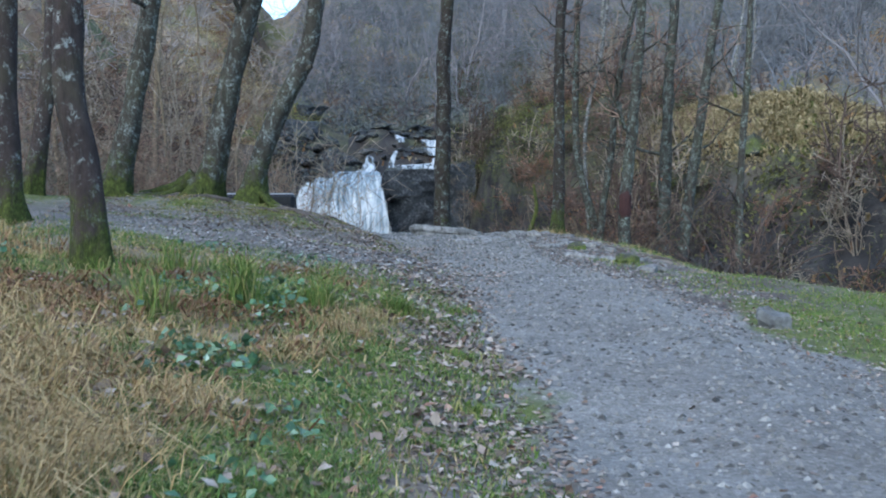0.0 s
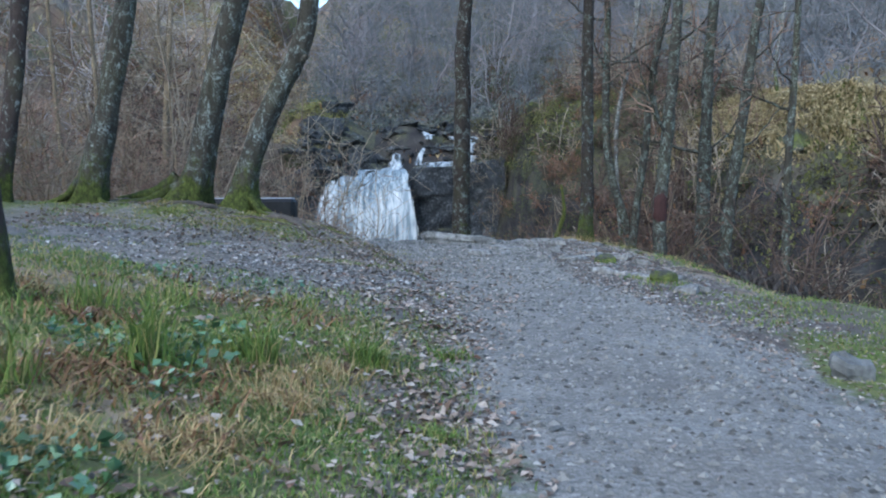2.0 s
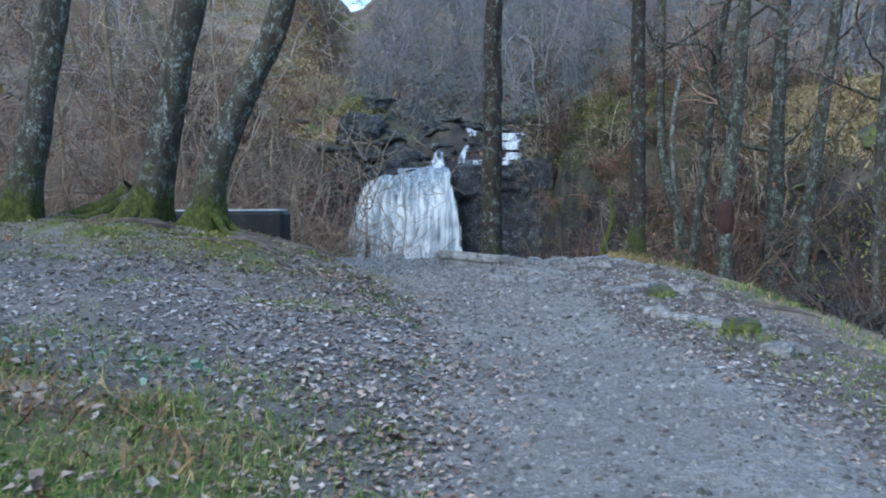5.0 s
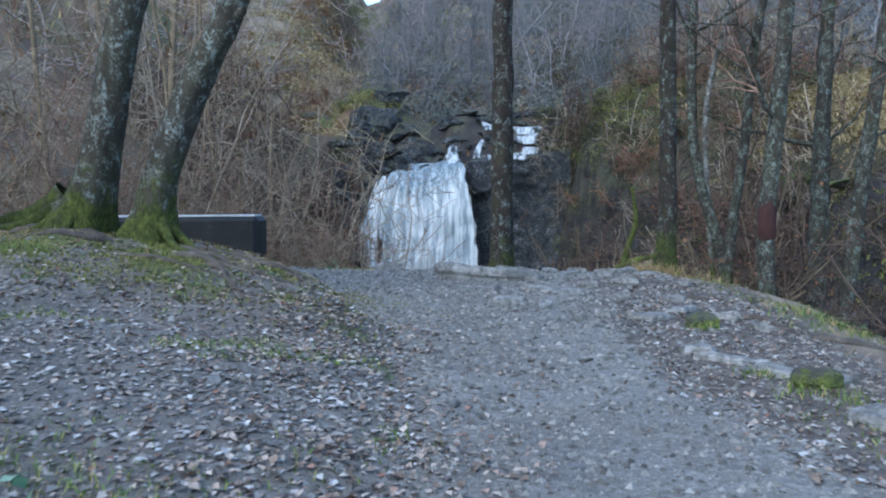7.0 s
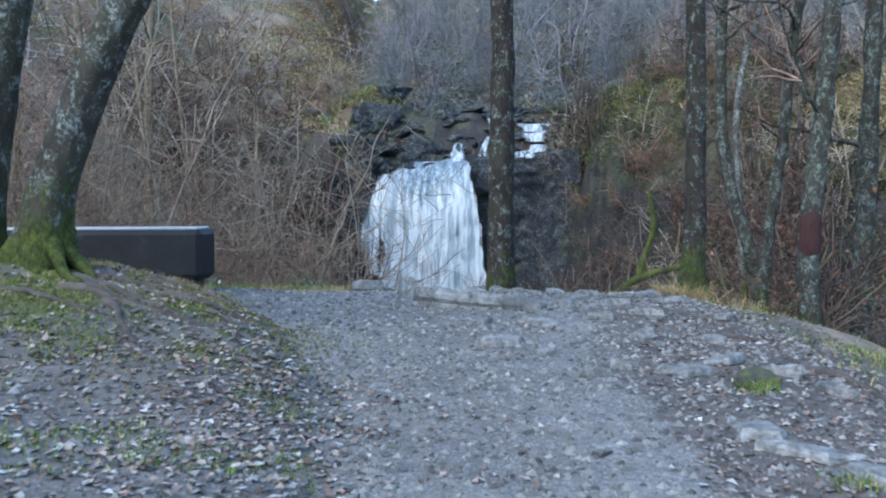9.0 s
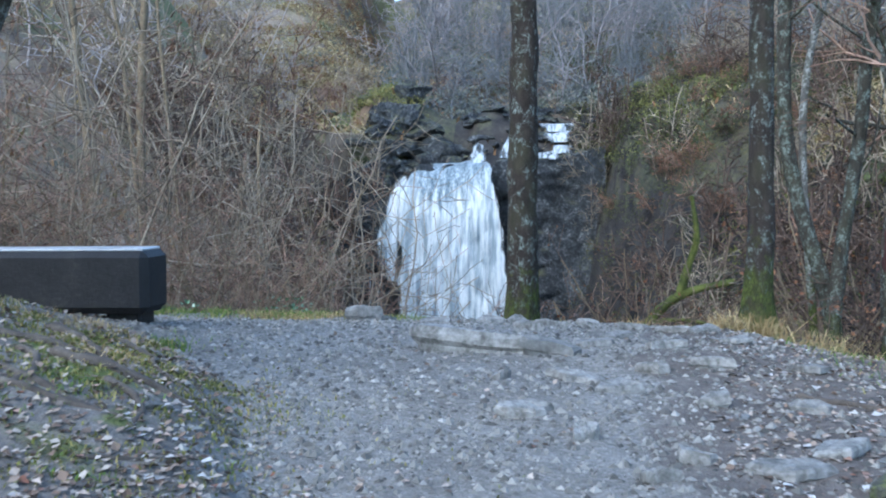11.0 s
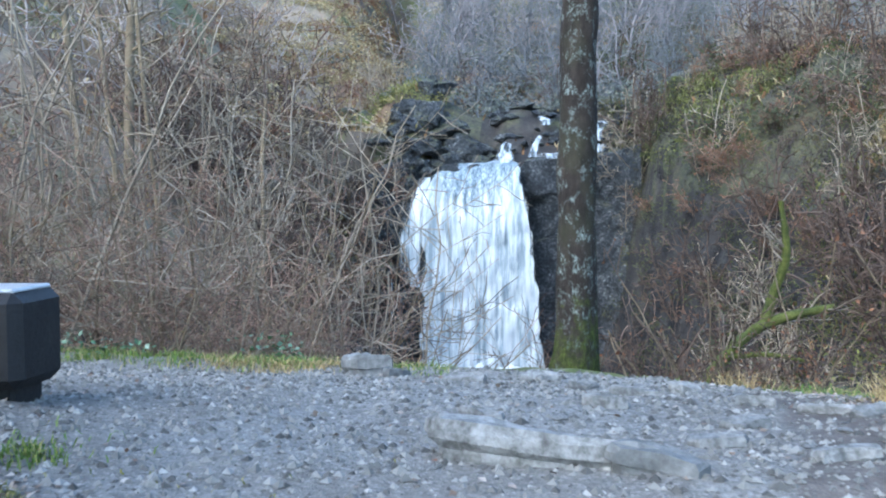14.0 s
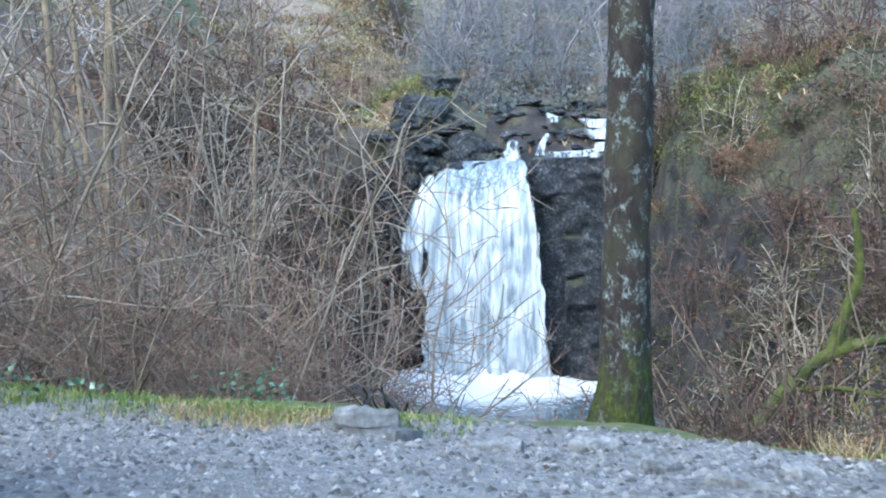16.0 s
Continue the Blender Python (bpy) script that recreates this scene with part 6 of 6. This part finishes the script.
    p = scatter_places(rng, 30000, -4, -0.3, 1.8, 9.5, lambda x, y: np.clip((path_left(y) - x - 0.5) * 0.9, 0, 0.9) * np.clip(0.2 + 1.2 * smooth_noise(x, y, 0.5, 83), 0, 1) * np.clip((7.8 - y) * 0.7, 0, 1))
    stuff("bracken", mesh_of("bracken", *blades(rng, p, 0.10, 0.006, 1.9), M_BRACKEN, False), "limp rust-brown dead fern on the near bank", "bracken")
    # dark rush tufts
    tufts = []
    for x, y, n, r, h in [(-0.23, 6.0, 420, 0.09, 0.13), (-0.98, 5.1, 150, 0.07, 0.33), (-1.3, 4.7, 90, 0.08, 0.3), (-0.62, 5.5, 120, 0.07, 0.24), (-1.6, 6.2, 100, 0.1, 0.3), (-0.95, 5.2, 220, 0.13, 0.16), (-0.75, 5.6, 200, 0.11, 0.14), (-1.3, 6.6, 120, 0.14, 0.13), (-0.8, 7.2, 120, 0.12, 0.10), (-1.9, 6.0, 120, 0.2, 0.14), (-2.0, 16.95, 420, 0.28, 0.08), (-2.6, 17.0, 320, 0.26, 0.07), (-1.65, 16.85, 260, 0.18, 0.07), (-3.2, 17.1, 300, 0.3, 0.08), (-1.72, 13.75, 200, 0.1, 0.05), (0.12, 5.1, 160, 0.09, 0.06), (0.16, 4.1, 160, 0.09, 0.06), (0.1, 6.6, 160, 0.1, 0.07), (1.74, 9.88, 110, 0.14, 0.05), (1.62, 10.25, 60, 0.09, 0.05), (1.53, 11.56, 90, 0.09, 0.06), (1.9, 9.7, 70, 0.14, 0.05)]:
        q = rng.normal(0, r * 0.55, (n, 2)) + (x, y)
        tufts.append(blades(rng, np.column_stack([q, land(q[:, 0], q[:, 1])]), h, 0.003, 0.7))
    off, V, Q, T = 0, [], [], []
    for v, (q, t) in tufts:
        V.append(v), Q.append(q + off), T.append(t + off)
        off += len(v)
    stuff("rushes", mesh_of("rushes", np.concatenate(V), [np.concatenate(Q), np.concatenate(T)], M_GRASS, False), "dark green rush and grass tufts", "grass")
    # brambles: broad green leaves close to the ground
    p = scatter_places(rng, 60000, -5, 0, 1.8, 10, lambda x, y: np.clip(smooth_noise(x, y, 0.45, 91) - 0.2, 0, 1) * 0.8 * (path_left(y) - x > 0.3) * np.clip((8.0 - y) * 0.8, 0, 1))
    q = scatter_places(rng, 1600, -5.5, -2.0, 17.0, 18.6, lambda x, y: np.clip(smooth_noise(x, y, 0.5, 92), 0, 1))
    w = np.concatenate([rng.normal(0, 1, (260, 2)) * (0.28, 0.14) + (-3.95, 17.3), rng.normal(0, 1, (50, 2)) * (0.12, 0.12) + (-2.1, 17.6)])
    p = np.concatenate([p, q, np.column_stack([w, land(w[:, 0], w[:, 1]) + rng.uniform(0, 0.12, len(w))])])
    p[:, 2] += rng.uniform(0.01, 0.10, len(p))
    stuff("bramble", mesh_of("bramble", *leaf_cards(rng, p, 0.042, 0.5, 1.2), M_IVY, False), "glossy green bramble and ivy leaves in the grass", "bramble")
    # moss round the tree feet and on the bank
    def mossy(x, y):
        feet = 1.0 * np.exp(-(((x + 2.3) / 1.2) ** 2 + ((y - 11.55) / 0.75) ** 2)) + 1.0 * np.exp(-(((x + 1.25) / 0.4) ** 2 + ((y - 12.5) / 0.7) ** 2)) * (path_left(y) - x > -0.03) + 1.3 * np.exp(-(((x + 1.7) / 0.8) ** 2 + ((y - 12.3) / 0.75) ** 2))
        feet = feet + 0.4 * np.exp(-(((x + 1.1) / 0.35) ** 2 + ((y - 11.7) / 0.7) ** 2)) * (path_left(y) - x > -0.03)
        for u, v in ((1.76, 15.75), (3.0, 16.7), (-0.04, 18.0), (-3.8, 12.0), (2.5, 16.9), (2.0, 16.2)):
            feet = feet + np.exp(-((x - u) ** 2 + (y - v) ** 2) / 0.07)
        return np.clip(feet, 0, 1) * np.clip(0.6 + 1.1 * smooth_noise(x, y, 0.25, 93), 0, 1)
    p = scatter_places(rng, 260000, -4.5, 3.6, 10.4, 18.4, mossy)
    stuff("moss", mesh_of("moss", *blades(rng, p, 0.024, 0.0036, 0.9), M_MOSS, False), "bright green and yellow moss round the tree feet", "moss")


ground_cover()


def valley_cover():
    rng = np.random.RandomState(8)
    # dead bracken and tawny grass over the valley sides
    def glade(x, y):
        """The open, treeless stretch of hillside left above the falls."""
        r = (x - 0.5) / np.maximum(y - 6, 1)
        return np.clip(1.6 - np.abs(r + 0.215) / 0.028, 0, 1) * (y > 53)

    def wide(count, x0, x1, y0, y1, keep):
        return scatter_places(rng, count, x0, x1, y0, y1, keep)
    slope = lambda x, y: (land(x, y) > -5.0) * (np.abs(land(x + 0.4, y) - land(x - 0.4, y)) + np.abs(land(x, y + 0.4) - land(x, y - 0.4)) < 2.2)
    p = wide(70000, -30, 22, 20, 112, lambda x, y: 0.8 * np.where(y > 75, glade(x, y), 1) * slope(x, y) * np.clip(0.35 + smooth_noise(x, y, 4.0, 61) + 0.6 * (y > 85), 0.05, 1))
    stuff("bracken", mesh_of("bracken", *blades(rng, p, 0.42, 0.05, 1.3), M_BRACKEN, False), "collapsed rust-brown bracken on the valley sides", "bracken")
    p = wide(70000, -30, 24, 26, 112, lambda x, y: 0.9 * (1 - (x > 9.5) * (y > 36)) * np.where(y > 80, glade(x, y), 1) * slope(x, y) * np.clip(smooth_noise(x, y, 5.0, 62) + 0.1 + 0.8 * np.exp(-((x - 10.5) ** 2 / 14 + (y - 32) ** 2 / 9)) + 0.9 * glade(x, y) * (y < 92), 0, 1))
    stuff("hill_grass", mesh_of("hill_grass", *blades(rng, p, 0.34, 0.03, 1.5), M_HILLGRASS, False), "tawny yellow grass on mounds and hillside", "grass")
    p = wide(60000, 6.5, 17, 25, 38, lambda x, y: np.clip((land(x, y) - 2.1) * 1.4, 0, 1) * np.clip(0.75 + 0.6 * smooth_noise(x, y, 1.0, 66), 0, 1))
    stuff("hill_grass", mesh_of("hill_grass", *blades(rng, p, 0.30, 0.025, 1.7), M_HILLGRASS, False), "thick tawny tussock grass on the mound", "grass")
    p = wide(60000, 0.4, 13, 25, 57, lambda x, y: (1 - np.clip(1.5 * np.exp(-((x - 10.8) ** 2 / 9 + (y - 31.5) ** 2 / 7)), 0, 1)) * slope(x, y) * (1 - (x > 8.5) * (y > 36)) * np.clip(smooth_noise(x, y, 2.5, 63) + 0.25, 0, 1))
    stuff("moss", mesh_of("moss", *blades(rng, p, 0.16, 0.04, 1.3), M_FARMOSS, False), "mossy green cover on the stream's far slope", "moss")
    p = wide(22000, 0.5, 9, 10, 25, lambda x, y: np.clip(smooth_noise(x, y, 1.2, 64) + 0.3, 0, 1) * (beyond_edge(x, y) > 1.0))
    # Darker brown than the open bracken, painting in the hollow's shade.
    stuff("bracken", mesh_of("bracken", *blades(rng, p, 0.22, 0.012, 1.4), M_CLUMP_BROWN, False), "dead bracken and grass below the rim", "bracken")
    p = wide(16000, -12, -1.2, 17, 30, lambda x, y: np.clip(smooth_noise(x, y, 1.2, 65) + 0.4, 0, 1) * (beyond_edge(x, y) > 0.4))
    stuff("bracken", mesh_of("bracken", *blades(rng, p, 0.25, 0.012, 1.4), M_CLUMP_BROWN, False), "dead bracken under the hazel thicket", "bracken")
    pts, rust = [], []
    for _ in range(1100):
        y = rng.uniform(40, 112)
        x = 0.5 + rng.uniform(-0.36, -0.172) * (y - 6)
        if y < 57 and x > -8.8:
            continue
        r = rng.uniform(0.25, 0.7) * (0.5 + y / 90)
        q = rng.normal(0, 0.5, (90, 3)) * (r * 1.8, r, r * 0.45) + (x, y, at_land(x, y) + r * 0.12)
        (rust if rng.rand() < (0.3 if y < 80 else 0.85) else pts).append(q)
    stuff("clumps", mesh_of("clumps", *leaf_cards(rng, np.concatenate(pts), 0.085, 0.3, 2.4), M_HILLGRASS, False), "tawny grass clumps on the open hillside", "grass")
    stuff("clumps", mesh_of("clumps", *leaf_cards(rng, np.concatenate(rust), 0.085, 0.3, 2.0), M_BRACKEN, False), "rust-brown bracken clumps on the open hillside", "bracken")
    # heathery clumps over the stream's far side
    pts = []
    for _ in range(3000):
        y = rng.uniform(23, 56)
        x = np.interp(y, [23, 32, 42, 52], [4.6, 2.7, 1.9, 0.3]) + 11 * rng.rand() ** 1.25
        z = at_land(x, y)
        if z < -5.3 or x > 9 and y > 36 or x > 8.0 and y <= 36 and z > 2.0:
            continue
        r = rng.uniform(0.18, 0.6)
        q = rng.normal(0, 1, (110, 3))
        q /= np.linalg.norm(q, axis=1, keepdims=True)
        pts.append(q * (rng.uniform(0.55, 1.05, (110, 1)) ** 0.6) * (r * 1.3, r, r * rng.uniform(0.6, 1.0)) + (x, y, z + r * 0.25))
    for k, (mat, label) in enumerate(((M_CLUMP_GREEN, "mossy green clumps of low growth on the far slope"), (M_CLUMP_BROWN, "dark brown heather and bracken clumps on the far slope"))):
        stuff("clumps", mesh_of("clumps", *leaf_cards(rng, np.concatenate(pts[k::2]), 0.052, 0.25, 1.5), mat, False), label, "undergrowth")
    # bright moss on the crest by the falls, tawny tussocks on the mound
    pts = []
    while len(pts) < 60:
        x, y = rng.uniform(-10.5, -6.7), rng.uniform(54.8, 57.6)
        r = rng.uniform(0.25, 0.6)
        pts.append(rng.normal(0, 0.5, (110, 3)) * (r * 1.6, r, r * 0.5) + (x, y, at_land(x, y) + r * 0.2))
    while len(pts) < 320:
        x, y = rng.uniform(1.0, 9.5), rng.uniform(45, 55)
        z = at_land(x, y)
        if z > 2.8:
            r = rng.uniform(0.2, 0.6)
            pts.append(rng.normal(0, 0.5, (110, 3)) * (r * 1.6, r, r * 0.5) + (x, y, z + r * 0.15))
    stuff("clumps", mesh_of("clumps", *leaf_cards(rng, np.concatenate(pts), 0.075, 0.3, 1.3), M_FARMOSS, False), "yellow-green moss cushions on the crests beside the falls", "moss")
    pts = []
    for _ in range(520):
        x, y = 10.2 + rng.normal(0, 1.9), 30.9 + rng.normal(0, 1.9)
        if at_land(x, y) < 2.2 + rng.normal(0, 0.25):
            continue
        r = rng.uniform(0.15, 0.45)
        pts.append(rng.normal(0, 0.5, (100, 3)) * (r * 1.7, r, r * 0.45) + (x, y, at_land(x, y) + r * 0.15))
    stuff("clumps", mesh_of("clumps", *leaf_cards(rng, np.concatenate(pts), 0.042, 0.2, 2.6), M_HILLGRASS, False), "tawny tussock clumps on the far mound", "grass")
    # the far bare wood
    def wood(count, place, heights, mat, twiggy, label, thin):
        lines = []
        for _ in range(count):
            x, y = place()
            if y < 57 and -12 < x < 11 or y > 75 and abs(x / y + 0.168) < 0.035 and rng.rand() < 0.7 or y < 112 and rng.rand() < 0.9 * glade(np.array(x), np.array(y)):
                continue
            trunk = sprig(rng, (x, y, at_land(x, y) - 0.2), (rng.normal(0, 0.14), rng.normal(0, 0.1), 1), rng.uniform(*heights), rng.uniform(0.03, 0.075), 7, 0.17, 0.02)
            lines.append(trunk)
            branch_out(rng, trunk, lines, 0, twiggy, 1.15, 0.42, 4, 0.22, 0.05, 0.06)
        lines = [(p, np.maximum(r, thin)) for p, r in lines]
        stuff("far_wood", mesh_of("far_wood", *tubes(lines, 3), mat), label, "woodland")

    def anywhere():
        y = rng.uniform(30, 148) if rng.rand() < 0.3 else rng.uniform(57, 148)
        x = rng.uniform(-0.62, 0.55) * y
        return (x, y + 8) if y < 64 and -12 < x < 11 else (x, y)

    def side(sign):
        while True:
            x, y = anywhere()
            if sign * (x + 0.14 * y) > 0:
                return x, y

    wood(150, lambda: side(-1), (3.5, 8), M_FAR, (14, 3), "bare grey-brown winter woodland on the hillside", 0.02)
    wood(400, lambda: side(1), (3.5, 8), M_FAR_HAZE, (14, 3), "bare winter woodland across the valley, lilac-grey with painted-in haze", 0.012)
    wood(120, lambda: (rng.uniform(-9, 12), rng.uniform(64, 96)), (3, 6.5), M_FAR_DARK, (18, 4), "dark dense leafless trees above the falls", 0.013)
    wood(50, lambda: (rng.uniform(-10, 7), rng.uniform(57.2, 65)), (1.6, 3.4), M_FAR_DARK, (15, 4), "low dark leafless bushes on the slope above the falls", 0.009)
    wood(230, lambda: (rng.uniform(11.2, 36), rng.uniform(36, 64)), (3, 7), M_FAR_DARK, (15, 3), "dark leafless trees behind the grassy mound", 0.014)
    wood(75, lambda: (rng.uniform(-34, -12.2), rng.uniform(28, 64)), (2.5, 5.5), M_TWIG, (15, 3), "bare trees up the near hillside", 0.01)
    # dense brush on the slopes above and beyond the falls
    pts = []
    for _ in range(1700):
        y = rng.uniform(56.8, 118)
        x = rng.uniform(-0.2, 0.34) * y - 1
        if rng.rand() < 0.85 * glade(np.array(x), np.array(y)) + 2.5 * max(-0.1 - x / y, 0):
            continue
        r = rng.uniform(0.4, 1.1) * (0.6 + y / 150)
        q = rng.normal(0, 0.5, (150, 3)) * (r * 1.5, r, r * rng.uniform(0.6, 1.1))
        pts.append(q + (x, y, at_land(x, y) + r * 0.35))
    stuff("brush", mesh_of("brush", *leaf_cards(rng, np.concatenate(pts), 0.10, 0.2, 2.2), M_BRUSH, False), "green and brown brush covering the hillside, blued for haze", "undergrowth")
    # dark evergreen bushes behind the falls
    bush = thing("evergreen_bush", 0, 0, 0, "dark evergreen bush on the hillside above the falls", "bush", "evergreen bushes")
    centres = rng.normal(0, 1, (26, 3)) * (1.1, 0.8, 0.6) + (0, 0, 1.3)
    pts = np.concatenate([c + rng.normal(0, 0.4, (260, 3)) for c in centres])
    tagged(part("foliage", mesh_of("foliage", *leaf_cards(rng, pts, 0.075, 0.3), M_EVERGREEN, False), bush), kind="stuff")
    stems = [sprig(rng, (0, 0, -0.2), c, np.linalg.norm(c), 0.05, 6, 0.08, 0) for c in centres[:10]]
    for stem in stems:
        part("stem", mesh_of("stem", *tubes([stem], 5), M_TWIG), bush)
    first = True
    for x, y, s in [(1.6, 63, 0.6), (3.4, 64, 0.7), (0.2, 66, 0.6), (5.6, 66, 0.6), (2.6, 69, 0.8), (-2.6, 64, 0.5), (4.4, 70, 0.7), (-0.8, 69, 0.6), (1.2, 72, 0.8)]:
        m = pose(x, y, at_land(x, y), 0, 0, rng.uniform(0, 360)) @ Matrix.Scale(s, 4)
        if first:
            bush.matrix_world = m
            first = False
        else:
            copy_thing(bush, m)


valley_cover()
